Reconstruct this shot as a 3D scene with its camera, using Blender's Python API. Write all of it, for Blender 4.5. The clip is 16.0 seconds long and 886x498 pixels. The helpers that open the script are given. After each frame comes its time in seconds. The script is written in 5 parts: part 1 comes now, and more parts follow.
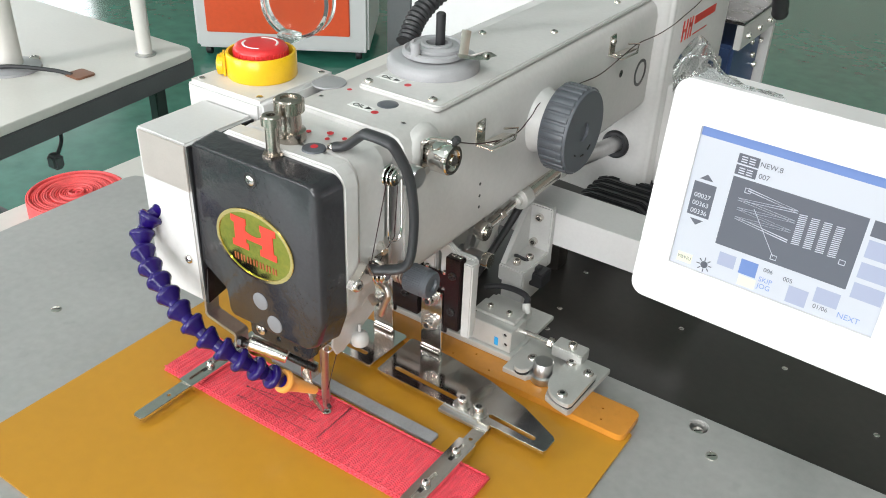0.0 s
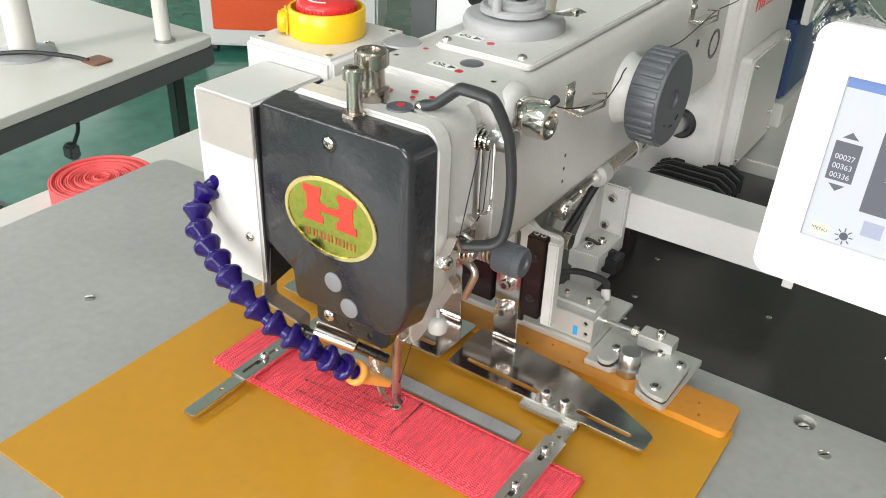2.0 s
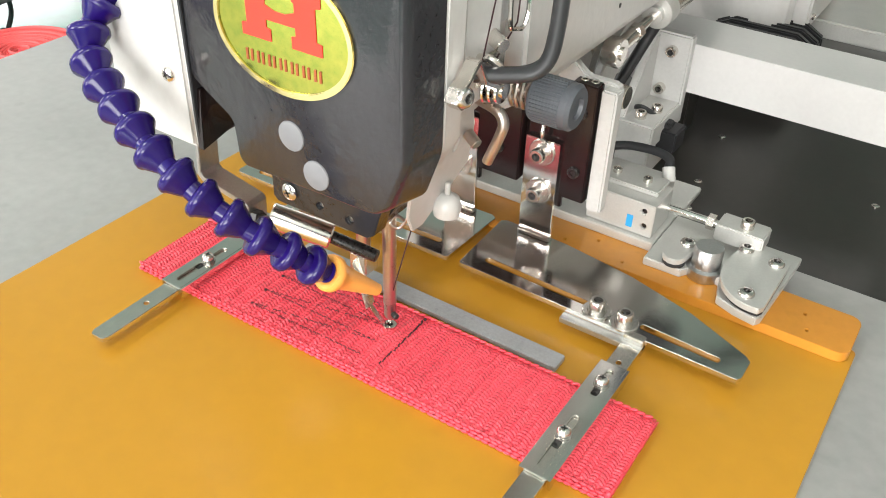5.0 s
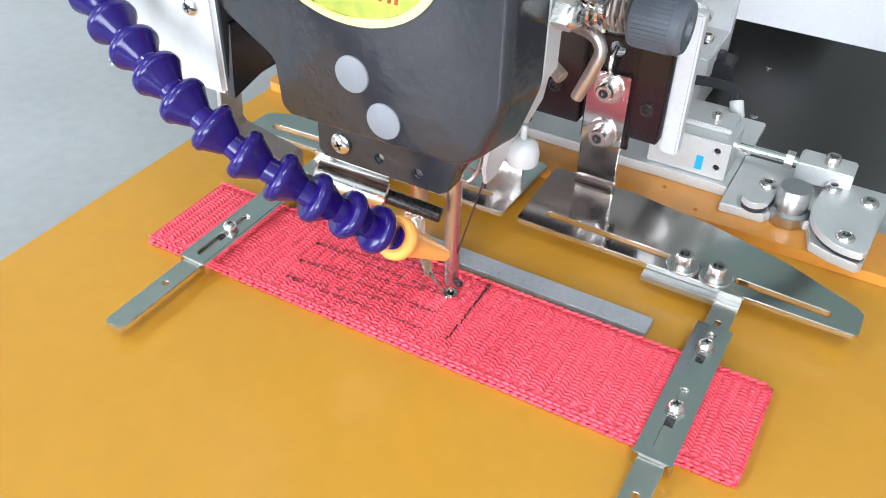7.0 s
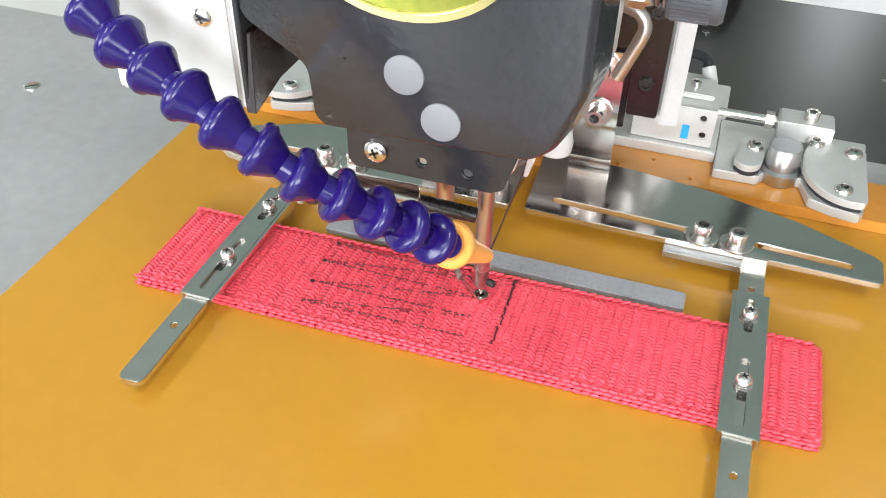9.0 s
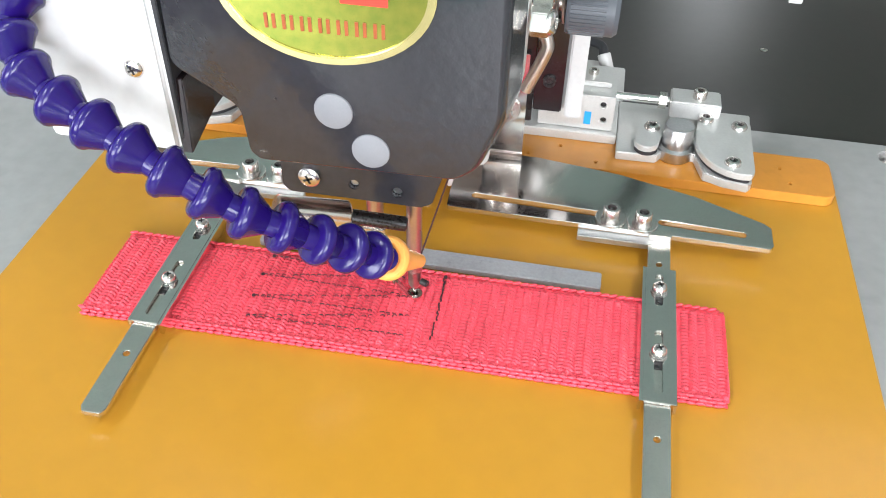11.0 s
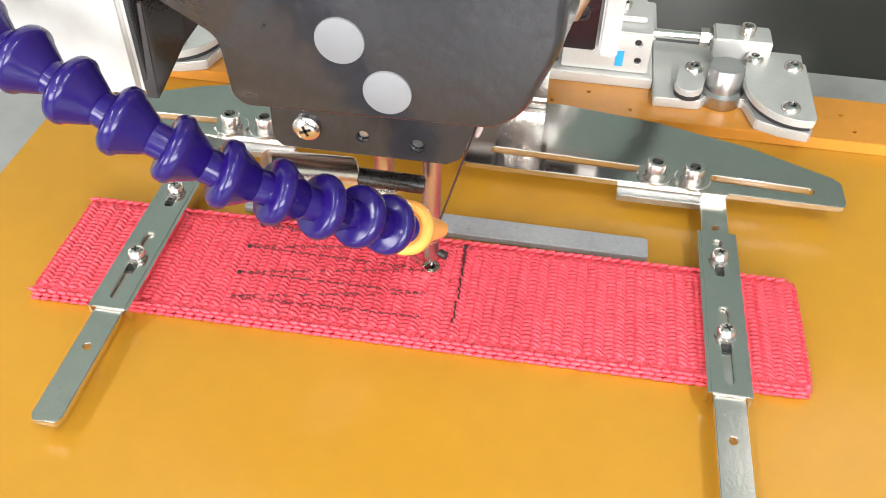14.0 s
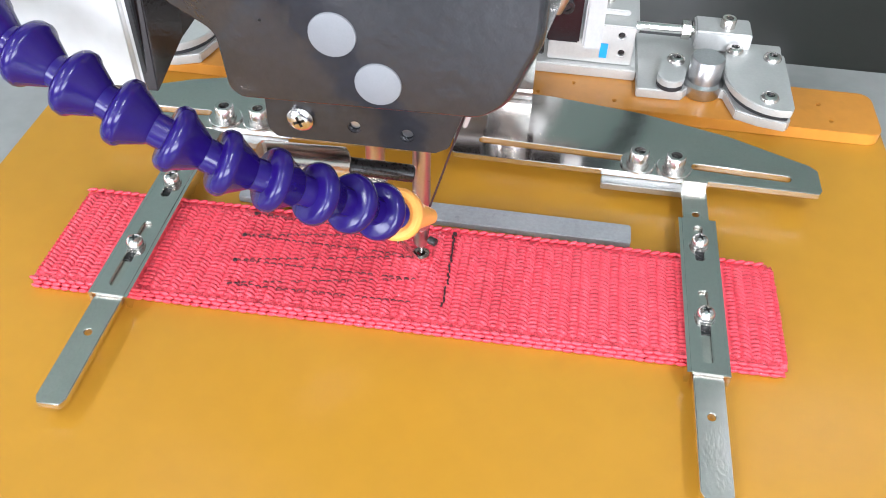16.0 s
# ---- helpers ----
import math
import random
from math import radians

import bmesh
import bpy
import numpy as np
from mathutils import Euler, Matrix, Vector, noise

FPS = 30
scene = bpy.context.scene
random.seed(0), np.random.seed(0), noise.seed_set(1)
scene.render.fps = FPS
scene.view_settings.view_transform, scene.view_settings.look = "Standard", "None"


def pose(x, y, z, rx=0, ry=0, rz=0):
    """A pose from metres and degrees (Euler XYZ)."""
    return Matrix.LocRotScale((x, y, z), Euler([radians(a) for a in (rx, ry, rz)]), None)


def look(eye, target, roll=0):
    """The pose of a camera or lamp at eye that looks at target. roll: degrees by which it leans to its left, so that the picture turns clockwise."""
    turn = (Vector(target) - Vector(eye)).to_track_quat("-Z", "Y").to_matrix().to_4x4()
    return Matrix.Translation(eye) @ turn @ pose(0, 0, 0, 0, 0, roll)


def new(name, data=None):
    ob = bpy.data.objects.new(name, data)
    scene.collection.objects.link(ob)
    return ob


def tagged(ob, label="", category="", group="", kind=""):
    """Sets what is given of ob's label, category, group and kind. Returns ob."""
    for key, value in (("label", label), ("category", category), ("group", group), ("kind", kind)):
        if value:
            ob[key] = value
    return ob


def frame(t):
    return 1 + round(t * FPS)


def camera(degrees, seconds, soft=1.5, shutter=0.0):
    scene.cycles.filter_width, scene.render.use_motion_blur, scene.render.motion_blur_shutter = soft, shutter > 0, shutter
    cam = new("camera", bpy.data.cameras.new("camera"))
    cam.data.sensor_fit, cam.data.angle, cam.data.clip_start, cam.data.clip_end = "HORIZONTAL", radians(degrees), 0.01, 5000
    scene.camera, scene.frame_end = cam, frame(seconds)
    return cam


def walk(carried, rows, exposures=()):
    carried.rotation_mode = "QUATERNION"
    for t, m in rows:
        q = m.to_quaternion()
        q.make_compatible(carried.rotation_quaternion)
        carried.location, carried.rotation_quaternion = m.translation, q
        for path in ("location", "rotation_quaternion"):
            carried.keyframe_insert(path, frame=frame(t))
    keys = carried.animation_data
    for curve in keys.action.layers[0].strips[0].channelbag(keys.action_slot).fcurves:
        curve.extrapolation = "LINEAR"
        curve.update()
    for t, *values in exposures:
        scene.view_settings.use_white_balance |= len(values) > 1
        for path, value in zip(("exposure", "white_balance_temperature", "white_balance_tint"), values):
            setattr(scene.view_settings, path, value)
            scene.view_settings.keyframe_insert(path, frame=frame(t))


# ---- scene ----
cam = camera(53.61, 16.0, soft=1.0)
walk(cam, [
    (0.0, pose(0.3277, -0.3347, 0.4523, 58.42, -1.93, 34.75)),
    (0.5, pose(0.3185, -0.3322, 0.4483, 58.32, -1.93, 34.73)),
    (1.0, pose(0.2997, -0.3326, 0.4386, 58.41, -1.94, 34.64)),
    (1.5, pose(0.2730, -0.3331, 0.4181, 58.50, -1.93, 34.51)),
    (2.0, pose(0.2581, -0.3311, 0.4032, 58.77, -1.90, 34.47)),
    (2.5, pose(0.2492, -0.3173, 0.3864, 58.71, -1.85, 34.33)),
    (3.0, pose(0.2345, -0.2983, 0.3638, 58.75, -1.82, 34.26)),
    (3.5, pose(0.2118, -0.2861, 0.3428, 57.61, -1.82, 34.05)),
    (4.0, pose(0.1986, -0.2727, 0.3252, 56.30, -1.71, 33.87)),
    (4.5, pose(0.1874, -0.2509, 0.3057, 55.22, -1.64, 33.83)),
    (4.7, pose(0.1867, -0.2375, 0.2964, 54.83, -1.68, 33.88)),
    (6.8, pose(0.1276, -0.2183, 0.2562, 51.24, -1.25, 30.86)),
    (7.0, pose(0.1215, -0.2172, 0.2517, 51.50, -1.14, 29.88)),
    (7.5, pose(0.1123, -0.2207, 0.2448, 51.94, -0.94, 27.42)),
    (8.0, pose(0.0935, -0.2232, 0.2449, 51.23, -0.93, 24.58)),
    (8.5, pose(0.0744, -0.2305, 0.2454, 50.88, -1.00, 21.66)),
    (9.0, pose(0.0561, -0.2276, 0.2434, 51.00, -1.05, 18.68)),
    (9.2, pose(0.0559, -0.2262, 0.2440, 50.97, -0.91, 17.66)),
    (11.3, pose(0.0483, -0.2372, 0.2732, 48.42, -1.00, 10.38)),
    (11.5, pose(0.0478, -0.2341, 0.2683, 48.49, -1.11, 10.15)),
    (12.0, pose(0.0506, -0.2281, 0.2556, 48.00, -1.35, 9.86)),
    (12.5, pose(0.0397, -0.2226, 0.2483, 47.36, -1.26, 9.69)),
    (13.0, pose(0.0320, -0.2156, 0.2445, 46.62, -1.48, 9.30)),
    (13.5, pose(0.0290, -0.2065, 0.2402, 46.20, -1.34, 9.21)),
    (14.0, pose(0.0270, -0.1941, 0.2342, 45.87, -1.08, 9.35)),
    (14.5, pose(0.0291, -0.1924, 0.2332, 45.60, -1.16, 9.11)),
    (15.0, pose(0.0326, -0.1955, 0.2359, 45.40, -1.17, 8.96)),
    (15.5, pose(0.0322, -0.1978, 0.2382, 45.20, -1.33, 8.74)),
    (16.0, pose(0.0285, -0.2028, 0.2398, 45.42, -1.29, 8.65)),
], exposures=[(0.0, -0.63, 6100, 10), (2.0, -0.57, 6300, 10), (3.0, -0.55, 6200, 10), (4.7, -0.27, 6400, 10), (7.0, -0.14, 5450, 11), (7.5, -0.13, 5450, 11), (8.5, -0.16, 6200, 12), (9.0, -0.20, 5900, 11), (11.5, -0.12, 5800, 12), (12.5, -0.10, 5800, 12), (14.0, -0.06, 6200, 12), (15.0, 0.0, 6500, 11), (15.5, -0.02, 6600, 11), (16.0, -0.16, 5600, 13)])

# ---- light ----
world = bpy.data.worlds.new("sky")
world.use_nodes = True
scene.world = world
wn = world.node_tree
sky = wn.nodes.new("ShaderNodeTexSky")
sky.sky_type, sky.sun_disc = "NISHITA", False
sky.sun_elevation, sky.sun_rotation = radians(42), radians(250)
wn.nodes["Background"].inputs["Strength"].default_value = 0.12
wn.links.new(sky.outputs[0], wn.nodes["Background"].inputs["Color"])


def area_lamp(name, eye, target, sx, sy, watts, colour):
    d = bpy.data.lights.new(name, "AREA")
    d.shape, d.size, d.size_y, d.energy, d.color = "RECTANGLE", sx, sy, watts, colour
    ob = new(name, d)
    ob.matrix_world = look(eye, target)
    return ob



# daylight in the window openings of the hall
for y in (-1.0, 4.2):
    area_lamp("window_light_west", (-8.95, y, 1.2), (0, y, 1.0), 3.4, 1.9, 130, (1.0, 0.98, 0.94))
for x in (-3.6, 1.6):
    area_lamp("window_light_south", (x, -4.95, 1.2), (x, 0, 1.0), 3.4, 1.9, 380, (1.0, 0.975, 0.93))
# the lamps under the ceiling; the pair at y 6.4 is added to brighten the north wall
for x, y in ((-1.3, -1.1), (-1.3, -3.4), (0.9, -1.1), (0.9, -3.4), (-1.3, 6.4), (0.9, 6.4)):
    area_lamp("tube_lamp", (x, y, 2.37), (x, y, 0), 0.12, 1.2, 34, (1.0, 0.955, 0.89))

# ---- materials ----
def mat(name, colour, rough=0.4, metal=0.0, vary=0.12, scale=40.0, bump=0.0, bump_scale=400.0, rough_vary=0.1,
        stretch=(1, 1, 1), coat=0.0, alt=None, spec=0.5, spots=0.0, random_tint=0.0):
    m = bpy.data.materials.new(name)
    m.use_nodes = True
    nt = m.node_tree
    b = nt.nodes["Principled BSDF"]
    tc = nt.nodes.new("ShaderNodeTexCoord")
    mp = nt.nodes.new("ShaderNodeMapping")
    mp.inputs["Scale"].default_value = stretch
    nt.links.new(tc.outputs["Object"], mp.inputs[0])

    def noise_node(s, detail):
        n = nt.nodes.new("ShaderNodeTexNoise")
        n.inputs["Scale"].default_value, n.inputs["Detail"].default_value = s, detail
        nt.links.new(mp.outputs[0], n.inputs["Vector"])
        return n
    big, fine = noise_node(scale, 4), noise_node(scale * 14, 6)
    add = nt.nodes.new("ShaderNodeMath")
    add.operation = "MULTIPLY_ADD"
    nt.links.new(fine.outputs[0], add.inputs[0])
    add.inputs[1].default_value = 0.5
    half = nt.nodes.new("ShaderNodeMath")
    half.operation = "MULTIPLY"
    nt.links.new(big.outputs[0], half.inputs[0])
    half.inputs[1].default_value = 0.5
    nt.links.new(half.outputs[0], add.inputs[2])
    ramp = nt.nodes.new("ShaderNodeValToRGB")
    lo = alt or [c * (1 - vary) for c in colour]
    hi = [min(1, c * (1 + vary)) for c in colour]
    ramp.color_ramp.elements[0].position, ramp.color_ramp.elements[1].position = 0.32, 0.68
    ramp.color_ramp.elements[0].color, ramp.color_ramp.elements[1].color = (*lo, 1), (*hi, 1)
    nt.links.new(add.outputs[0], ramp.inputs[0])
    out = ramp.outputs[0]
    if spots:
        vo = nt.nodes.new("ShaderNodeTexNoise")
        vo.inputs["Scale"].default_value, vo.inputs["Detail"].default_value = scale * 5, 2
        nt.links.new(tc.outputs["Object"], vo.inputs["Vector"])
        r2 = nt.nodes.new("ShaderNodeValToRGB")
        r2.color_ramp.elements[0].position, r2.color_ramp.elements[1].position = 0.68, 0.74
        nt.links.new(vo.outputs[0], r2.inputs[0])
        mx = nt.nodes.new("ShaderNodeMix")
        mx.data_type = "RGBA"
        sc = nt.nodes.new("ShaderNodeMath")
        sc.operation = "MULTIPLY"
        sc.inputs[1].default_value = spots
        nt.links.new(r2.outputs[0], sc.inputs[0])
        nt.links.new(sc.outputs[0], mx.inputs[0])
        nt.links.new(out, mx.inputs[6])
        mx.inputs[7].default_value = (*[c * 0.45 for c in colour], 1)
        out = mx.outputs[2]
    nt.links.new(out, b.inputs["Base Color"])
    mr = nt.nodes.new("ShaderNodeMapRange")
    mr.inputs[3].default_value, mr.inputs[4].default_value = max(0.02, rough - rough_vary), min(1, rough + rough_vary)
    nt.links.new(add.outputs[0], mr.inputs[0])
    nt.links.new(mr.outputs[0], b.inputs["Roughness"])
    b.inputs["Metallic"].default_value = metal
    b.inputs["Specular IOR Level"].default_value = spec
    b.inputs["Coat Weight"].default_value = coat
    b.inputs["Coat Roughness"].default_value = 0.08
    if bump:
        bn = nt.nodes.new("ShaderNodeBump")
        n3 = noise_node(bump_scale, 3)
        bn.inputs["Strength"].default_value, bn.inputs["Distance"].default_value = bump, 0.0004
        nt.links.new(n3.outputs[0], bn.inputs["Height"])
        nt.links.new(bn.outputs[0], b.inputs["Normal"])
    return m


def glass(name, colour, rough=0.05, alpha=1.0):
    m = bpy.data.materials.new(name)
    m.use_nodes = True
    b = m.node_tree.nodes["Principled BSDF"]
    b.inputs["Base Color"].default_value = (*colour, 1)
    b.inputs["Roughness"].default_value = rough
    b.inputs["Transmission Weight"].default_value = 1.0
    b.inputs["IOR"].default_value = 1.2
    b.inputs["Alpha"].default_value = alpha
    return m


def glow(name, colour, strength, base=None):
    m = bpy.data.materials.new(name)
    m.use_nodes = True
    b = m.node_tree.nodes["Principled BSDF"]
    b.inputs["Base Color"].default_value = (*(base or colour), 1)
    b.inputs["Emission Color"].default_value = (*colour, 1)
    b.inputs["Emission Strength"].default_value = strength
    b.inputs["Roughness"].default_value = 0.15
    return m


ENAMEL = mat("machine_enamel", (0.57, 0.558, 0.542), 0.33, vary=0.05, scale=18, bump=0.55, bump_scale=200, rough_vary=0.06)
BOX_WHITE = mat("box_white_paint", (0.6, 0.59, 0.58), 0.4, vary=0.04, scale=25, bump=0.15, bump_scale=500)
CHARCOAL = mat("charcoal_enamel", (0.026, 0.0255, 0.029), 0.22, vary=0.12, scale=30, bump=1.0, bump_scale=190, rough_vary=0.05, coat=0.25, spec=0.42)
GUARD_GREY = mat("matt_charcoal_plastic", (0.034, 0.035, 0.038), 0.42, vary=0.1, scale=60, bump=0.15, bump_scale=600)
STEEL_TOP = mat("brushed_table_steel", (0.465, 0.455, 0.445), 0.36, 0.5, vary=0.1, scale=9, bump=0.06, bump_scale=900, stretch=(1, 1, 1), spots=0.12)
CHROME = mat("polished_chrome", (0.76, 0.73, 0.70), 0.12, 1.0, vary=0.06, scale=60, rough_vary=0.05, bump=0.25, bump_scale=25)
NICKEL = mat("nickel_plated", (0.75, 0.71, 0.66), 0.23, 1.0, vary=0.1, scale=90, rough_vary=0.08, bump=0.1, bump_scale=900)
# nickel darkened and browned: the reflections it carries are in the base colour
STEM = mat("nickel_brown_reflection", (0.46, 0.41, 0.36), 0.26, 1.0, vary=0.1, scale=120, rough_vary=0.05, bump=0.15, bump_scale=1600)
TAG_STEEL = mat("warm_brushed_plate", (0.50, 0.45, 0.42), 0.4, 0.5, vary=0.05, scale=60, bump=0.05, bump_scale=1500)
BRIGHT = mat("bright_zinc", (0.68, 0.65, 0.62), 0.25, 1.0, vary=0.08, scale=90, rough_vary=0.06)
STEEL = mat("satin_steel", (0.52, 0.52, 0.52), 0.32, 1.0, vary=0.12, scale=70, bump=0.08, bump_scale=1200)
ALU = mat("matt_aluminium", (0.58, 0.575, 0.55), 0.4, 0.5, vary=0.07, scale=60, bump=0.08, bump_scale=1500)
CAST = mat("cast_grey_paint", (0.52, 0.515, 0.50), 0.45, vary=0.06, scale=40, bump=0.35, bump_scale=700)
PLATE_GREY = mat("dull_grey_bar", (0.36, 0.36, 0.37), 0.45, 0.3, vary=0.15, scale=60, bump=0.1, bump_scale=900, spots=0.3)
BLACK = mat("black_oxide", (0.022, 0.020, 0.020), 0.28, 0.2, vary=0.3, scale=50, bump=0.08, bump_scale=800)
BLACK_MATT = mat("black_plastic", (0.020, 0.020, 0.022), 0.5, vary=0.25, scale=60, bump=0.1, bump_scale=900)
SLIDE = mat("dark_slide_steel", (0.017, 0.011, 0.011), 0.13, 0.2, vary=0.25, scale=60, bump=0.08, bump_scale=900)
COVER_BLACK = mat("black_slide_cover", (0.026, 0.023, 0.020), 0.3, vary=0.2, scale=12, rough_vary=0.04)
GREY_PLASTIC = mat("dark_grey_plastic", (0.085, 0.092, 0.105), 0.42, vary=0.12, scale=60, bump=0.08, bump_scale=900)
MID_GREY = mat("grey_plastic", (0.33, 0.33, 0.34), 0.4, vary=0.06, scale=60, bump=0.1, bump_scale=900)
BAKELITE = mat("amber_phenolic_sheet", (0.48, 0.235, 0.019), 0.29, vary=0.05, scale=7, rough_vary=0.025, bump=0.04, bump_scale=150, spots=0.08)
BAKELITE_DARK = mat("brown_phenolic_strip", (0.54, 0.225, 0.028), 0.3, vary=0.08, scale=14, rough_vary=0.03, bump=0.05, bump_scale=300, spots=0.15)
WEB_RED = mat("coral_webbing_yarn", (0.80, 0.066, 0.096), 0.3, vary=0.3, scale=140, bump=0.9, bump_scale=1300, stretch=(2.2, 1, 1))
WEB_ROLL = mat("coral_roll_edge", (0.72, 0.09, 0.09), 0.6, vary=0.25, scale=60, bump=0.5, bump_scale=900)
THREAD = mat("black_thread", (0.035, 0.010, 0.012), 0.7, vary=0.3, scale=300)
HOSE_BLUE = mat("violet_blue_plastic", (0.013, 0.004, 0.098), 0.2, vary=0.08, scale=50, rough_vary=0.04, spec=0.4)
NOZZLE = mat("orange_plastic", (0.90, 0.40, 0.085), 0.4, vary=0.06, scale=60)
YELLOW = mat("yellow_plastic", (0.83, 0.50, 0.006), 0.32, vary=0.05, scale=50)
RED = mat("red_plastic", (0.66, 0.030, 0.032), 0.35, vary=0.08, scale=50)
RED_DOT = mat("red_paint", (0.55, 0.02, 0.03), 0.4, vary=0.15, scale=200)
GOLD = mat("gold_foil", (0.80, 0.68, 0.30), 0.15, 1.0, vary=0.1, scale=120)
# gold foil; the green it mirrors is mixed into the colour through alt
BADGE_FOIL = mat("gold_foil_green_reflection", (0.47, 0.44, 0.085), 0.11, 1.0, vary=0.1, scale=16, rough_vary=0.03, bump=0.2, bump_scale=60, alt=(0.24, 0.34, 0.06))
BADGE_BROWN = mat("badge_brown", (0.30, 0.07, 0.02), 0.4, vary=0.1, scale=90)
BADGE_RED = mat("badge_red", (0.68, 0.045, 0.025), 0.4, vary=0.06, scale=90)
PANEL_WHITE = mat("white_panel_plastic", (0.70, 0.69, 0.69), 0.35, vary=0.02, scale=30)
CREAM = mat("cream_laminate", (0.63, 0.61, 0.57), 0.4, vary=0.04, scale=12)
EDGE_GREY = mat("dark_grey_edge_band", (0.085, 0.088, 0.09), 0.5, vary=0.12, scale=20)
GREEN_FLOOR = mat("green_epoxy_floor", (0.045, 0.20, 0.145), 0.16, vary=0.25, scale=1.1, rough_vary=0.08, bump=0.03, bump_scale=8, coat=0.3)
CEILING = mat("grey_ceiling", (0.66, 0.67, 0.66), 0.8, vary=0.1, scale=1.5)
WALL = mat("wall_paint", (0.56, 0.47, 0.42), 0.7, vary=0.06, scale=2, bump=0.1, bump_scale=60)
ORANGE_PANEL = mat("orange_red_panel", (0.80, 0.10, 0.025), 0.4, vary=0.06, scale=5)
GREEN_LEG = mat("dark_green_steel", (0.02, 0.035, 0.03), 0.4, vary=0.15, scale=30)
BLUE_MOTOR = mat("blue_motor_paint", (0.035, 0.065, 0.16), 0.4, vary=0.12, scale=40, bump=0.1)
WHITE_PRINT = mat("white_label", (0.78, 0.78, 0.76), 0.5, vary=0.03, scale=90)
BLUE_TAG = mat("blue_label", (0.03, 0.30, 0.62), 0.4, vary=0.06, scale=200)
CLEAR = glass("clear_plastic", (0.93, 0.96, 0.96), 0.04)
TUBE_LIGHT = glow("tube_light", (1.0, 0.97, 0.92), 12.0)
SCREEN_WHITE = glow("screen_white", (0.74, 0.80, 0.92), 0.58, (0.30, 0.30, 0.31))
SCREEN_BLUE = glow("screen_blue", (0.26, 0.37, 0.72), 0.6, (0.08, 0.12, 0.25))
SCREEN_PALE = glow("screen_pale", (0.55, 0.66, 0.90), 0.52, (0.2, 0.2, 0.25))
SCREEN_YELLOW = glow("screen_yellow", (0.72, 0.72, 0.55), 0.8, (0.4, 0.4, 0.3))
# the dark screen tone is lifted: milky glare put into its colour
SCREEN_HAZED_DARK = glow("screen_hazed_dark", (0.24, 0.26, 0.31), 0.55, (0.06, 0.06, 0.07))
SCREEN_INK = glow("screen_ink", (0.35, 0.5, 0.8), 0.6, (0.1, 0.15, 0.3))
MILKY = mat("milky_plastic", (0.50, 0.49, 0.47), 0.35, vary=0.05, scale=150)
FROST = mat("frosted_cap", (0.20, 0.20, 0.21), 0.42, vary=0.05, scale=150)
# polished steel; its warm tint stands in for coppery reflections
REFLECTING_STEEL = mat("steel_warm_reflection", (0.56, 0.49, 0.45), 0.3, 1.0, vary=0.08, scale=80)

# ---- builders (millimetres) ----
K = 0.001
WORLD = {}


FEED = [0.0, 0.0]  # how far the feed stands to the right and to the back, for the things that ride on it


def thing(name, x, y, z, label, category, group="", kind=""):
    ob = new(name)
    ob.location = ((x + FEED[0]) * K, (y + FEED[1]) * K, z * K)
    ob.empty_display_size = 0.02
    WORLD[ob] = Matrix.Translation((x * K, y * K, z * K))
    return tagged(ob, label, category, group, kind)


def finish(bm, name, material, smooth=38):
    bmesh.ops.recalc_face_normals(bm, faces=bm.faces[:])
    me = bpy.data.meshes.new(name)
    bm.to_mesh(me)
    bm.free()
    me.transform(Matrix.Diagonal((K, K, K, 1)))
    for mt in material if isinstance(material, (list, tuple)) else [material]:
        me.materials.append(mt)
    me.polygons.foreach_set("use_smooth", [True] * len(me.polygons))
    me.set_sharp_from_angle(angle=radians(smooth))
    return me


def link(name, me, parent=None, m=None, label="", kind=""):
    ob = new(name, me)
    m = m or Matrix.Identity(4)
    WORLD[ob] = m
    if parent is not None:
        ob.parent = parent
        ob.matrix_parent_inverse = WORLD[parent].inverted()
    ob.matrix_basis = m
    return tagged(ob, label, "", "", kind)


def part(name, bm, material, parent=None, label="", kind="", smooth=38):
    return link(name, finish(bm, name, material, smooth), parent, None, label, kind)


def join(bm, other, idx=0):
    for f in other.faces:
        f.material_index = idx
    me = bpy.data.meshes.new("tmp")
    other.to_mesh(me)
    other.free()
    bm.from_mesh(me)
    bpy.data.meshes.remove(me)


def soften(bm, r, seg=2, angle=25):
    if r > 0:
        es = [e for e in bm.edges if len(e.link_faces) == 2 and e.calc_face_angle(0) > radians(angle)]
        bmesh.ops.bevel(bm, geom=es, offset=r, segments=seg, affect="EDGES", clamp_overlap=True)


def box(bm, x0, x1, y0, y1, z0, z1, r=0.4, seg=2, idx=0, turn=None):
    b = bmesh.new()
    bmesh.ops.create_cube(b, size=1)
    for v in b.verts:
        v.co = Vector(((x0 + x1) / 2 + v.co.x * (x1 - x0), (y0 + y1) / 2 + v.co.y * (y1 - y0), (z0 + z1) / 2 + v.co.z * (z1 - z0)))
    soften(b, r, seg)
    if turn:
        b.transform(turn)
    join(bm, b, idx)
    return bm


AX = {"x": (1, 2, 0), "y": (0, 2, 1), "z": (0, 1, 2)}


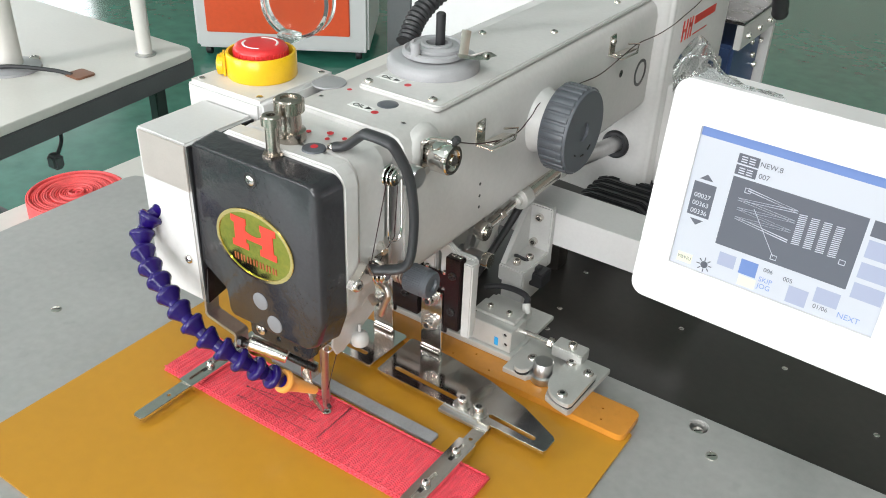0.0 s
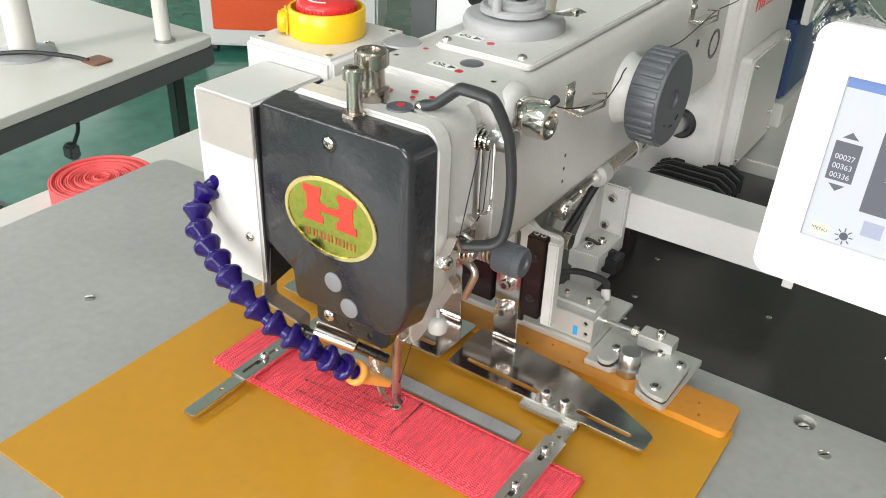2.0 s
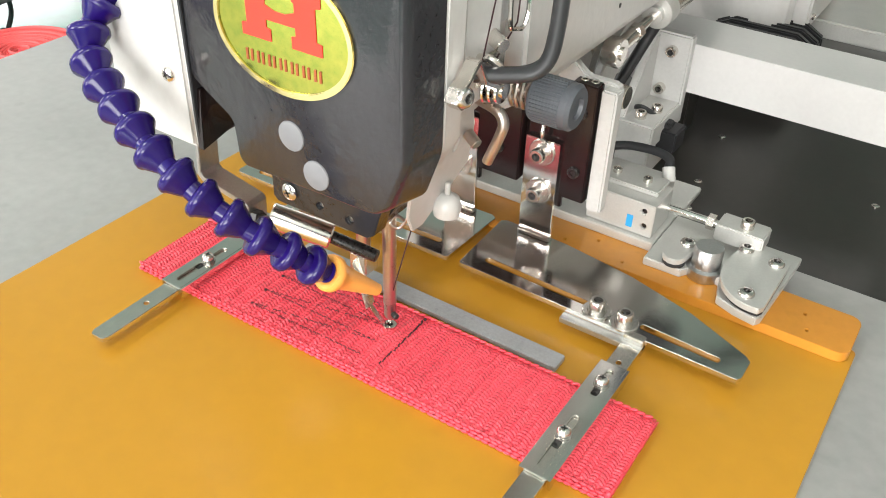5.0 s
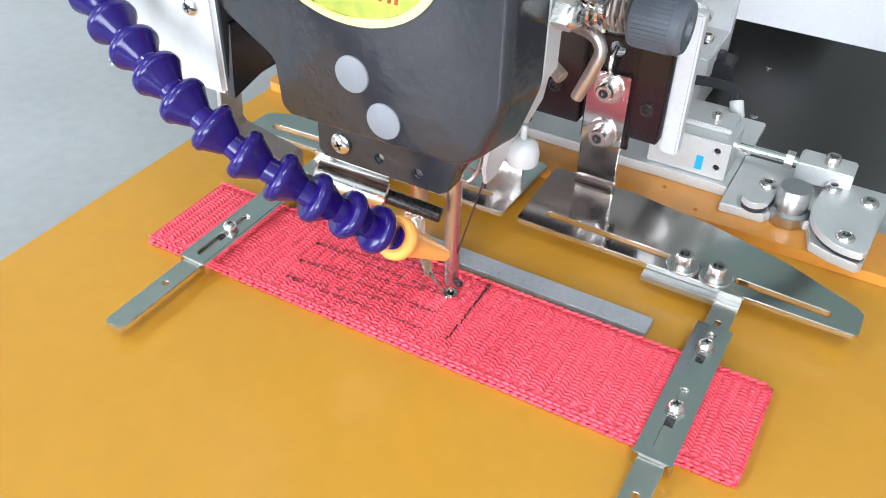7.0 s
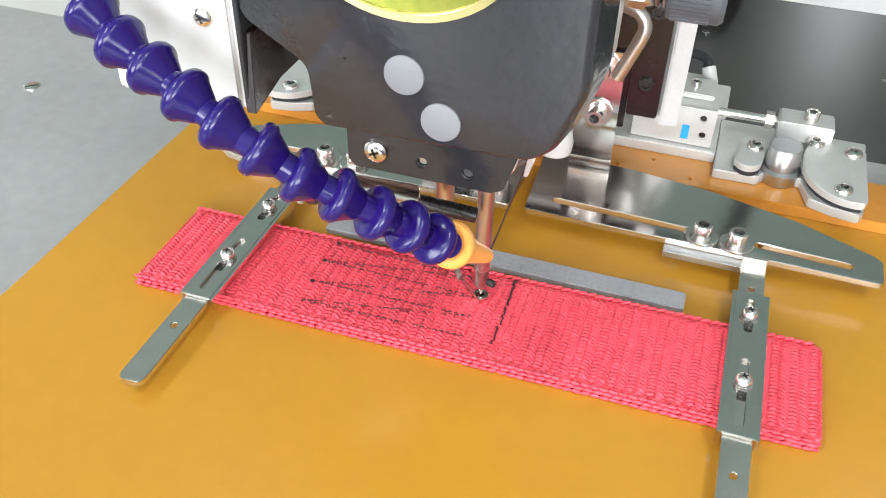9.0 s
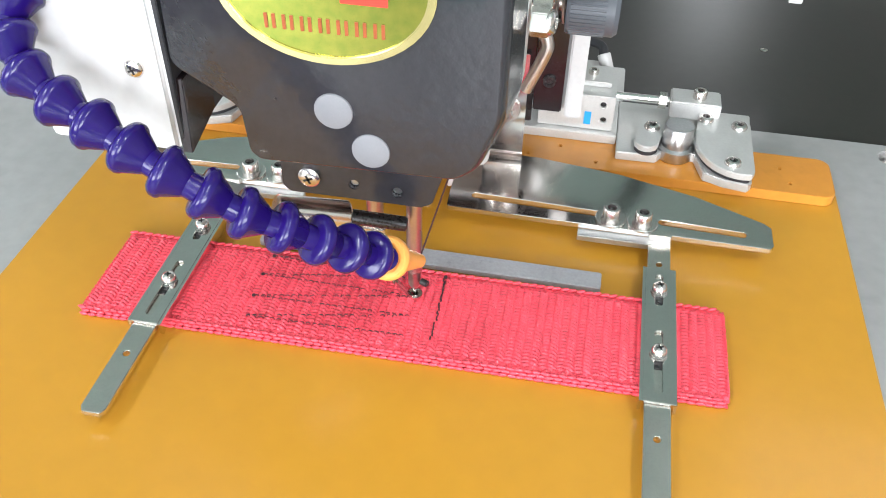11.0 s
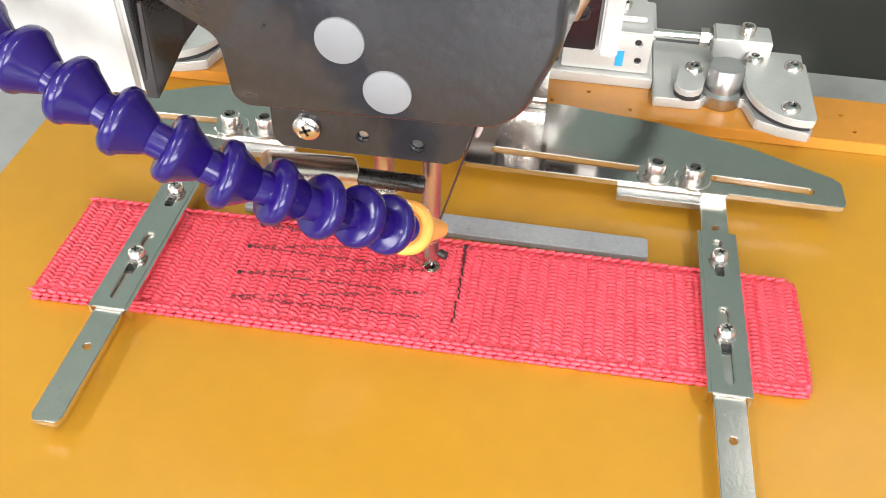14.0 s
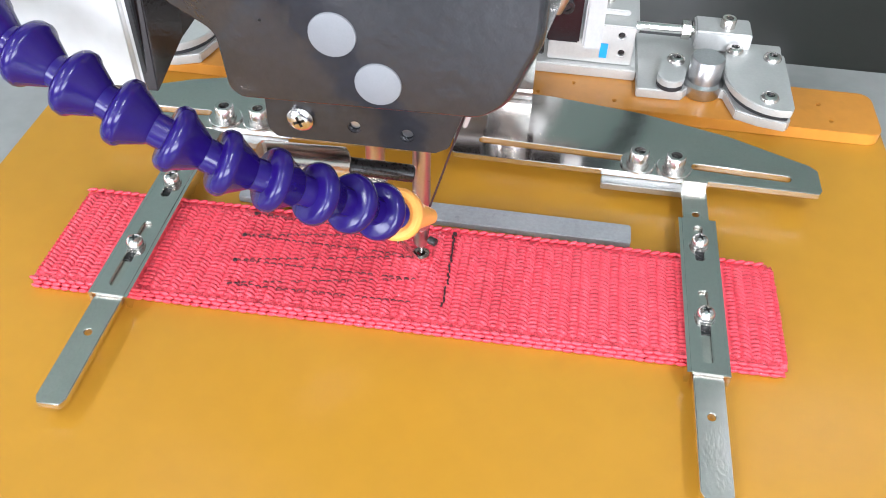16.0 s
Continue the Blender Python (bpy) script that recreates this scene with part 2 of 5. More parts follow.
def sheet(bm, outer, a, b, axis="z", holes=(), r=0.3, seg=2, idx=0, turn=None):
    """A plate of the given outline, from a to b along the axis, with holes through it."""
    t = bmesh.new()
    i, j, k = AX[axis]

    def at(p):
        c = [0, 0, 0]
        c[i], c[j], c[k] = p[0], p[1], a
        return t.verts.new(c)
    edges = []
    for ring in (outer, *holes):
        vs = [at(p) for p in ring]
        edges += [t.edges.new((vs[n], vs[(n + 1) % len(vs)])) for n in range(len(vs))]
    if holes:
        bmesh.ops.triangle_fill(t, use_beauty=True, use_dissolve=False, edges=edges)
    else:
        t.faces.new(t.verts[:])
    d = [0, 0, 0]
    d[k] = b - a
    g = bmesh.ops.extrude_face_region(t, geom=t.faces[:])
    bmesh.ops.translate(t, vec=d, verts=[v for v in g["geom"] if isinstance(v, bmesh.types.BMVert)])
    bmesh.ops.recalc_face_normals(t, faces=t.faces[:])
    if r > 0:
        soften(t, r, seg, 35)
    if turn:
        t.transform(turn)
    join(bm, t, idx)
    return bm


def oval(cx, cy, rx, ry, n=24, a0=0):
    return [(cx + rx * math.cos(a0 + 2 * math.pi * i / n), cy + ry * math.sin(a0 + 2 * math.pi * i / n)) for i in range(n)]


def slot(x0, y0, x1, y1, r, n=6):
    """A stadium from (x0, y0) to (x1, y1)."""
    a = math.atan2(y1 - y0, x1 - x0)
    pts = [(x1 + r * math.cos(a - math.pi / 2 + math.pi * i / n), y1 + r * math.sin(a - math.pi / 2 + math.pi * i / n)) for i in range(n + 1)]
    return pts + [(x0 + r * math.cos(a + math.pi / 2 + math.pi * i / n), y0 + r * math.sin(a + math.pi / 2 + math.pi * i / n)) for i in range(n + 1)]


def rounded(x0, x1, y0, y1, r, n=5):
    pts = []
    for cx, cy, a in ((x1 - r, y0 + r, -90), (x1 - r, y1 - r, 0), (x0 + r, y1 - r, 90), (x0 + r, y0 + r, 180)):
        pts += [(cx + r * math.cos(radians(a + 90 * i / n)), cy + r * math.sin(radians(a + 90 * i / n))) for i in range(n + 1)]
    return pts


def aim(p, d):
    return Matrix.Translation(p) @ Vector(d).to_track_quat("Z", "Y").to_matrix().to_4x4()


def lathe(bm, p, d, profile, n=24, idx=0):
    """Turned round the axis that starts at p along d; profile: (radius, height) pairs."""
    t = bmesh.new()
    rings = []
    for r, h in profile:
        if r < 1e-6:
            rings.append([t.verts.new((0, 0, h))])
        else:
            rings.append([t.verts.new((r * math.cos(2 * math.pi * i / n), r * math.sin(2 * math.pi * i / n), h)) for i in range(n)])
    for a, b in zip(rings, rings[1:]):
        for i in range(n):
            q = [a[i % len(a)], a[(i + 1) % n % len(a)], b[(i + 1) % n % len(b)], b[i % len(b)]]
            q = [v for m, v in enumerate(q) if v not in q[:m]]
            if len(q) > 2:
                t.faces.new(q)
    for ring in (rings[0], rings[-1]):
        if len(ring) > 1:
            t.faces.new(ring)
    t.transform(aim(p, d))
    join(bm, t, idx)
    return bm


def rod(bm, p0, p1, r, n=20, e=0.4, idx=0):
    d = Vector(p1) - Vector(p0)
    h = d.length
    return lathe(bm, p0, d, [(0, 0), (r - e, 0), (r, e), (r, h - e), (r - e, h), (0, h)], n, idx)


def spline(pts, n=8):
    """Points on a smooth line through pts."""
    P = [Vector(p) for p in pts]
    P = [2 * P[0] - P[1]] + P + [2 * P[-1] - P[-2]]
    out = []
    for i in range(1, len(P) - 2):
        a, b, c, d = P[i - 1:i + 3]
        for s in range(n):
            t = s / n
            out.append(0.5 * (2 * b + (c - a) * t + (2 * a - 5 * b + 4 * c - d) * t * t + (3 * b - a - 3 * c + d) * t ** 3))
    return out + [P[-2]]


def tube(bm, pts, r, n=8, idx=0, flat=1.0, radii=None):
    t = bmesh.new()
    P = [Vector(p) for p in pts]
    up = Vector((0.13, 0.21, 1)).normalized()
    rings = []
    for i, p in enumerate(P):
        d = (P[min(i + 1, len(P) - 1)] - P[max(i - 1, 0)]).normalized()
        s = d.cross(up).normalized()
        up = s.cross(d).normalized()
        q = radii[i] if radii else r
        rings.append([t.verts.new(p + s * q * math.cos(2 * math.pi * k / n) + up * q * flat * math.sin(2 * math.pi * k / n)) for k in range(n)])
    for a, b in zip(rings, rings[1:]):
        for k in range(n):
            t.faces.new((a[k], a[(k + 1) % n], b[(k + 1) % n], b[k]))
    t.faces.new(rings[0])
    t.faces.new(rings[-1][::-1])
    join(bm, t, idx)
    return bm


def ribbon(bm, pts, w, h, idx=0):
    """A flat bar bent along pts, w wide sideways and h thick."""
    return tube(bm, pts, w / 2 * 1.41, 4, idx, h / w)


# ---- screws, built once and shared ----
def socket_head(r, h, washer=0.0):
    bm = bmesh.new()
    z = 0
    if washer:
        lathe(bm, (0, 0, 0), (0, 0, 1), [(0, 0), (washer, 0), (washer, 0.9), (washer - 0.3, 1.2), (0, 1.2)], 24)
        lathe(bm, (0, 0, 1.2), (0, 0, 1), [(0, 0), (r * 1.18, 0), (r * 1.18, 1.0), (0, 1.0)], 20)
        z = 2.2
    lathe(bm, (0, 0, z), (0, 0, 1), [(0, 0), (r, 0), (r, h * 0.86), (r * 0.88, h), (r * 0.56, h), (r * 0.50, h * 0.55), (0, h * 0.5)], 24)
    # black hexagon on the socket floor: shade of the recess as colour
    lathe(bm, (0, 0, z + h * 0.5), (0, 0, 1), [(0, 0), (r * 0.52, 0), (r * 0.52, h * 0.16), (0, h * 0.16)], 6, idx=1)
    return bm


def cross_head(r, h, washers=0):
    bm = bmesh.new()
    for i in range(washers):
        lathe(bm, (0, 0, i * 0.9), (0, 0, 1), [(0, 0), (r * (1.28 - 0.1 * i), 0), (r * (1.28 - 0.1 * i), 0.7), (0, 0.8)], 20)
    z = washers * 0.9
    lathe(bm, (0, 0, z), (0, 0, 1), [(0, 0), (r, 0), (r, h * 0.45), (r * 0.8, h * 0.8), (r * 0.45, h), (0, h)], 20)
    # the cross recess is drawn as black bars in place of its shade
    for a in (0.4, 0.4 + math.pi / 2):
        box(bm, -r * 0.45, r * 0.45, -r * 0.11, r * 0.11, z + h * 0.6, z + h * 1.03, 0, idx=1, turn=Matrix.Rotation(a, 4, "Z"))
    return bm


def slotted(r, h):
    bm = bmesh.new()
    lathe(bm, (0, 0, 0), (0, 0, 1), [(0, 0), (r, 0), (r, h), (r * 0.9, h * 1.15), (0, h * 1.15)], 22)
    # a black bar draws the shaded slot
    box(bm, -r * 0.8, r * 0.8, -r * 0.13, r * 0.13, h * 0.6, h * 1.22, 0, idx=1, turn=Matrix.Rotation(0.7, 4, "Z"))
    return bm


def button_head(r, h):
    bm = bmesh.new()
    lathe(bm, (0, 0, 0), (0, 0, 1), [(0, 0), (r, 0), (r, h * 0.35), (r * 0.85, h * 0.8), (r * 0.58, h), (r * 0.46, h), (r * 0.42, h * 0.5), (0, h * 0.45)], 22)
    # black hexagon darkens the socket where shade would lie
    lathe(bm, (0, 0, h * 0.45), (0, 0, 1), [(0, 0), (r * 0.43, 0), (r * 0.43, h * 0.12), (0, h * 0.12)], 6, idx=1)
    return bm


SCREWS = {
    "button": finish(button_head(4.2, 2.3), "screw", [BRIGHT, BLACK]),
    "socket": finish(socket_head(3.6, 4.4), "screw", [NICKEL, BLACK]),
    "socket_washer": finish(socket_head(4.0, 4.8, 7.1), "screw", [BRIGHT, BLACK]),
    "socket_black": finish(socket_head(3.1, 2.2), "screw", [BLACK, BLACK]),
    "socket_small": finish(socket_head(2.6, 2.4), "screw", [NICKEL, BLACK]),
    "cross": finish(cross_head(3.2, 2.4), "screw", [NICKEL, BLACK]),
    "cross_big": finish(cross_head(4.0, 2.2), "screw", [BRIGHT, BLACK]),
    "cross_sems": finish(cross_head(3.1, 2.8, 2), "screw", [BRIGHT, BLACK]),
    "slotted": finish(slotted(4.3, 1.2), "screw", [NICKEL, BLACK]),
    "slotted_small": finish(slotted(2.4, 1.0), "screw", [NICKEL, BLACK]),
}


def screw(kind, p, d, parent, name="screw", label="", scale=1.0):
    m = aim(Vector(p) * K, d) @ Matrix.Diagonal((scale, scale, scale, 1))
    return link(name, SCREWS[kind], parent, m, label)


def writing(parent, name, text, size, m, material, depth=0.15, label=""):
    """Raised letters of the built-in font, size in mm, in the plane of the pose m."""
    cu = bpy.data.curves.new(name, "FONT")
    cu.body, cu.size, cu.extrude = text, size * K, depth * K
    cu.align_x, cu.align_y = "CENTER", "CENTER"
    tmp = bpy.data.objects.new("letters", cu)
    me = bpy.data.meshes.new_from_object(tmp)
    bpy.data.objects.remove(tmp)
    me.materials.clear()
    me.materials.append(material)
    return link(name, me, parent, m, label)


# ---- the hall ----
FLOOR = -780


def setting(name, bm, material, label, category):
    return tagged(part(name, bm, material), label, category, "", "structure")


bm = bmesh.new()
box(bm, -9000, 5000, -5000, 9000, FLOOR - 100, FLOOR, 0)
setting("floor", bm, GREEN_FLOOR, "glossy green epoxy factory floor", "floor")
bm = bmesh.new()
box(bm, -9000, 5000, -5000, 9000, 2700, 2800, 0)
setting("ceiling", bm, CEILING, "plain grey factory ceiling", "ceiling")


def wall(name, axis, at, lo, hi, holes):
    """A wall with openings for windows; at is its inner face."""
    bm = bmesh.new()
    side = 200 if at > 0 else -200
    sheet(bm, [(lo, FLOOR), (hi, FLOOR), (hi, 2700), (lo, 2700)], at, at + side, axis,
          [[(a, c), (b, c), (b, d), (a, d)] for a, b, c, d in holes], r=0)
    return setting(name, bm, WALL, "plain painted factory wall", "wall")


LEFT_WINDOWS = [(-2700 + 5200 * i, 700 + 5200 * i, 250, 2150) for i in range(2)]
FRONT_WINDOWS = [(-5300 + 5200 * i, -1900 + 5200 * i, 250, 2150) for i in range(2)]
wall("wall_west", "x", -9000, -5200, 9200, LEFT_WINDOWS)
wall("wall_east", "x", 5000, -5200, 9200, [])
wall("wall_north", "y", 9000, -9000, 5000, [])
wall("wall_south", "y", -5000, -9000, 5000, FRONT_WINDOWS)


def window(n, axis, at, a, b, c, d):
    w = tagged(thing("window_%d" % n, at if axis == "x" else (a + b) / 2, at if axis == "y" else (a + b) / 2, c,
                     "tall factory window with a white frame", "window"), kind="structure")
    bm = bmesh.new()
    sheet(bm, [(a, c), (b, c), (b, d), (a, d)], at - 20, at + 20, axis,
          [[(a + 60, c + 60), ((a + b) / 2 - 30, c + 60), ((a + b) / 2 - 30, d - 60), (a + 60, d - 60)],
           [((a + b) / 2 + 30, c + 60), (b - 60, c + 60), (b - 60, d - 60), ((a + b) / 2 + 30, d - 60)]], r=0)
    part("window_frame", bm, CREAM, w)


for i, (a, b, c, d) in enumerate(LEFT_WINDOWS):
    window(i + 1, "x", -9100, a, b, c, d)
for i, (a, b, c, d) in enumerate(FRONT_WINDOWS):
    window(i + 3, "y", -5100, a, b, c, d)

# ceiling lamps, long tubes; the unseen y 6400 pair is added for the north wall
for i, (x, y) in enumerate(((-1300, -1100), (-1300, -3400), (900, -1100), (900, -3400), (-1300, 6400), (900, 6400))):
    lamp = thing("ceiling_lamp", x, y, 2400, "long white fluorescent lamp hanging under the ceiling, out of view", "ceiling lamp", "ceiling lamps")
    bm = bmesh.new()
    box(bm, x - 70, x + 70, y - 620, y + 620, 2420, 2480, 4)
    for dy in (-500, 500):
        box(bm, x - 4, x + 4, y + dy - 4, y + dy + 4, 2480, 2700, 0)
    part("housing", bm, CREAM, lamp)
    bm = bmesh.new()
    rod(bm, (x, y - 600, 2400), (x, y + 600, 2400), 16, 12)
    part("tube", bm, TUBE_LIGHT, lamp, "glowing white tube")

# ---- bench, steel table, slide cover ----
bench = thing("workbench", -100, 150, FLOOR, "cream laminate workbench under the sewing machine", "workbench")
bm = bmesh.new()
sheet(bm, rounded(-566, 560, -420, 900, 15), -85, -50, "z", r=2)
part("top", bm, CREAM, bench)
for x, y in ((-500, -350), (500, -350), (-500, 840), (500, 840)):
    bm = bmesh.new()
    box(bm, x - 25, x + 25, y - 25, y + 25, FLOOR, -85, 3)
    part("leg", bm, GREEN_LEG, bench)

table = thing("machine_table", 0, -100, -50, "grey satin steel table plate with slotted screws", "machine table")
bm = bmesh.new()
holes = [oval(218, 188, 7, 7, 18)]
sheet(bm, [(-443, -420), (470, -420), (470, 201), (-430, 201), (-440, 197), (-444, 187)], -49, 0, "z", holes, r=0.8)
part("plate", bm, STEEL_TOP, table)
for x, y in ((-286.7, -8.7), (236.8, 163.3), (-150.4, 3.9), (-299.4, 117), (135, 159), (-330, -150), (330, -60), (380, 165)):
    screw("slotted", (x, y, -0.6), (0, 0, 1), table)
screw("slotted", (218, 189, -6), (0, 0, 1), table)

cover = thing("slide_cover", 150, 400, -50, "flat black sheet metal cover behind the table", "machine cover")
bm = bmesh.new()
box(bm, -300, 470, 201.5, 420, -49, -2, 1)
part("front_sheet", bm, COVER_BLACK, cover)
bm = bmesh.new()
box(bm, -300, 470, 421, 540, -49, 6, 1)
part("rear_sheet", bm, COVER_BLACK, cover)
for x, y in ((60, 262), (52, 330), (160, 300), (250, 300), (330, 262), (66, 228)):
    screw("slotted_small", (x, y, -2.4), (0, 0, 1), cover)
bm = bmesh.new()
box(bm, -320, 470, 541, 760, -49, 20, 1.5)
part("ledge", bm, ALU, cover, "pale grey aluminium ledge")
for x in (70, 95, 130, 170):
    screw("socket_small", (x, 700 - x * 0.4, 20), (0, 0, 1), cover)

bel = thing("bellows", 42, 445, 6, "black ribbed rubber bellows on the slide cover", "bellows")
bm = bmesh.new()
for i in range(7):
    y = 404 + i * 13
    sheet(bm, [(-8, 7), (74, 7), (74, 26), (60, 34), (8, 34), (-8, 26)], y, y + 6, "y", r=1.2)
    sheet(bm, [(-4, 7), (70, 7), (70, 23), (58, 30), (10, 30), (-4, 23)], y + 5, y + 14, "y", r=0.4)
part("folds", bm, BLACK_MATT, bel)

# ---- work pallet ----
FEED[:] = 6.0, -2.0
CX = -15.8


def mir(x, s):
    return x if s > 0 else 2 * CX - x


pal = thing("work_pallet", CX, 10, 0, "amber phenolic feed plate with a brown strip on steel", "feed plate")
bm = bmesh.new()
sheet(bm, rounded(-200, 176, -146, 150, 3), 0.6, 2.2, "z", r=0.25)
part("sheet", bm, BAKELITE, pal)
bm = bmesh.new()
holes = [oval(mir(x, s), y, 1.0, 1.0, 8) for s in (1, -1) for x, y in ((20, 143), (55, 142), (148, 156), (152, 144), (36, 153))]
sheet(bm, rounded(-200, 173.5, 136, 169, 6), 2.3, 8, "z", holes, r=0.35)
part("strip", bm, BAKELITE_DARK, pal, "brown phenolic strip")
bm = bmesh.new()
sheet(bm, rounded(-94, 63, 51, 61.5, 1.2), 2.3, 5.4, "z", r=0.35)
part("guide_bar", bm, PLATE_GREY, pal, "dull grey straight guide bar")


# ---- webbing ----
def web_layer(z0, z1, x0, x1, y0, y1, phase, step):
    """A woven band: ribs across it, each rib a stack of slanting yarns, and a braided edge."""
    bm = bmesh.new()
    nx, ny = int((x1 - x0) / step), int((y1 - y0) / 0.3)
    rows = []
    for i in range(nx + 1):
        x = x0 + (x1 - x0) * i / nx
        row = []
        u = x / 3.5 + phase
        k = math.floor(u)
        f = u - k
        slant = 0.85 if k % 2 else -0.28
        skew = 3.2 * (x - x1) / (x1 - x0)
        for j in range(ny + 1):
            v = j / ny
            y = y0 + (y1 - y0) * v
            edge = min(v, 1 - v) * (y1 - y0)
            far = noise.noise((x * 0.06, y * 0.06, phase * 7))
            fine = noise.noise((x * 0.9, y * 0.9, phase * 3))
            yarn = y / 1.85 + slant * f + 0.18 * noise.noise((k * 3.1, y * 0.35, phase))
            g = abs(2 * (yarn - math.floor(yarn)) - 1)
            body = (1 - abs(2 * f - 1) ** 2.6) * (0.62 if k % 2 else 0.45) + (1 - g ** 2.4) * (0.55 if k % 2 else 0.38)
            inside = min(1.0, max(0.0, (edge - 2.6) / 1.4))
            # braid along the selvedge
            b = abs(math.sin(math.pi * (x / 3.5 + (0.5 if edge > 1.6 else 0.0) + phase)))
            braid = 0.95 * b ** 0.6 * (0.75 + 0.25 * math.cos(edge * 2.4))
            h = inside * 1.45 * body + (1 - inside) * braid + 0.22 * far + 0.10 * fine
            drop = -1.0 * max(0, 1 - edge / 1.9) ** 1.6
            wob = 0.5 * (b - 0.5) * max(0, 1 - edge / 1.6) * (1 if v > 0.5 else -1)
            xe = 0.5 * noise.noise((y * 1.7, phase, 3)) * (1 if i in (0, nx) else 0)
            row.append(bm.verts.new((x + xe, y + wob + skew, z1 - 0.95 + h + drop)))
        rows.append(row)
    low = [[bm.verts.new((r[0].co.x, r[0].co.y + 0.6, z0)), bm.verts.new((r[-1].co.x, r[-1].co.y - 0.6, z0))] for r in rows]
    for a, b, p, q in zip(rows, rows[1:], low, low[1:]):
        for j in range(ny):
            bm.faces.new((a[j], b[j], b[j + 1], a[j + 1]))
        bm.faces.new((a[0], p[0], q[0], b[0]))
        bm.faces.new((a[-1], b[-1], q[1], p[1]))
        bm.faces.new((p[0], p[1], q[1], q[0]))
    bm.faces.new([*rows[0], low[0][1], low[0][0]])
    bm.faces.new([*rows[-1][::-1], low[-1][0], low[-1][1]])
    return bm


web = thing("webbing_strap", -20, 22, 2.3, "two layers of coral red woven webbing clamped on the amber plate", "webbing")
part("top_layer", web_layer(4.3, 6.2, -152.5, 115.5, -2.8, 47.6, 0.3, 0.4), WEB_RED, web, smooth=80)
part("bottom_layer", web_layer(2.3, 4.2, -151.5, 115, -3.6, 48.0, 1.7, 0.8), WEB_RED, web, smooth=80)


def selvedge(x0, x1, rows):
    """Braided yarn lumps along the long edges; rows: (y, z, sign, phase)."""
    ring = [(math.cos(a), math.sin(a)) for a in (math.pi * k / 4 for k in range(8))]
    verts, faces = [], []
    rnd = random.Random(9)
    for y0, z, sign, ph in rows:
        for i in range(int((x1 - x0) / 3.5)):
            x = x0 + (i + ph) * 3.5 + 0.3 * (rnd.random() - 0.5)
            y = y0 + 3.2 * (x - x1) / (x1 - x0) + 0.2 * (rnd.random() - 0.5)
            tilt = 0.5 if (i + int(2 * ph)) % 2 else 0.25
            n0 = len(verts)
            for u, q in ((-1, 0.25), (-0.55, 0.85), (0.1, 1.0), (0.65, 0.75), (1, 0.2)):
                for c, d in ring:
                    verts.append((x + 2.1 * u, y - sign * 0.35 * u + 0.85 * q * c, z + tilt * u + 0.9 * q * d))
            for k in range(4):
                for m in range(8):
                    a, b = n0 + k * 8 + m, n0 + k * 8 + (m + 1) % 8
                    faces.append((a, b, b + 8, a + 8))
            faces += [tuple(range(n0, n0 + 8)), tuple(range(n0 + 32, n0 + 40))]
    me = bpy.data.meshes.new("selvedge")
    me.from_pydata(verts, [], faces)
    bm = bmesh.new()
    bm.from_mesh(me)
    bpy.data.meshes.remove(me)
    return bm


part("selvedge", selvedge(-152, 115.5, [(-2.2, 5.9, 1, 0.0), (-3.2, 5.0, 1, 0.5), (-3.6, 3.4, 1, 0.25), (47.4, 5.7, -1, 0.0), (48.0, 4.0, -1, 0.5)]), WEB_RED, web, "braided coral selvedge", "stuff", 80)


def seam(pts, step=2.6, r=0.22, seed=1, skip=0.15, jag=0.2):
    """Stitches that sink into the cloth along a line, some deeper than others."""
    bm = bmesh.new()
    rnd = random.Random(seed)
    for (xa, ya), (xb, yb) in zip(pts, pts[1:]):
        n = max(1, round(math.hypot(xb - xa, yb - ya) / step))
        for i in range(n):
            a, b = (i + 0.05 + 0.15 * rnd.random()) / n, (i + 0.75 + 0.2 * rnd.random()) / n
            top = 6.75 + 0.3 * rnd.random()
            off = jag * (rnd.random() - 0.5)
            if rnd.random() < skip:
                continue
            p = [(xa + (xb - xa) * t + off, ya + (yb - ya) * t + off * 0.5, z) for t, z in ((a, 6.0), (a + (b - a) * 0.2, top), (a + (b - a) * 0.8, top), (b, 6.0))]
            tube(bm, p, r, 5)
    return bm


part("zigzag_seam", seam([(-76, 41.5), (-83.4, 40.9), (-22, 39.2), (-83.8, 28.5), (-16.4, 28.3), (-83.2, 15.0), (-15.1, 16.8), (-82.7, 3.1), (-14.9, 5.2)]), THREAD, web, "black zigzag stitches")
part("cross_seam", seam([(-3.7, 5.5), (-4.0, 20), (-4.7, 44)], 1.7, 0.36, 2, 0.0, 1.1), THREAD, web, "dense black row of stitches")
for x, y in ((-83.8, 28.5), (-83.2, 15.0), (-82.9, 40.9), (-4.6, 43)):
    bm = bmesh.new()
    lathe(bm, (x, y, 6.5), (0, 0, 1), [(0, 0), (0.9, 0), (0.8, 0.5), (0, 0.7)], 8)
    part("knot", bm, THREAD, web, "black thread knot")


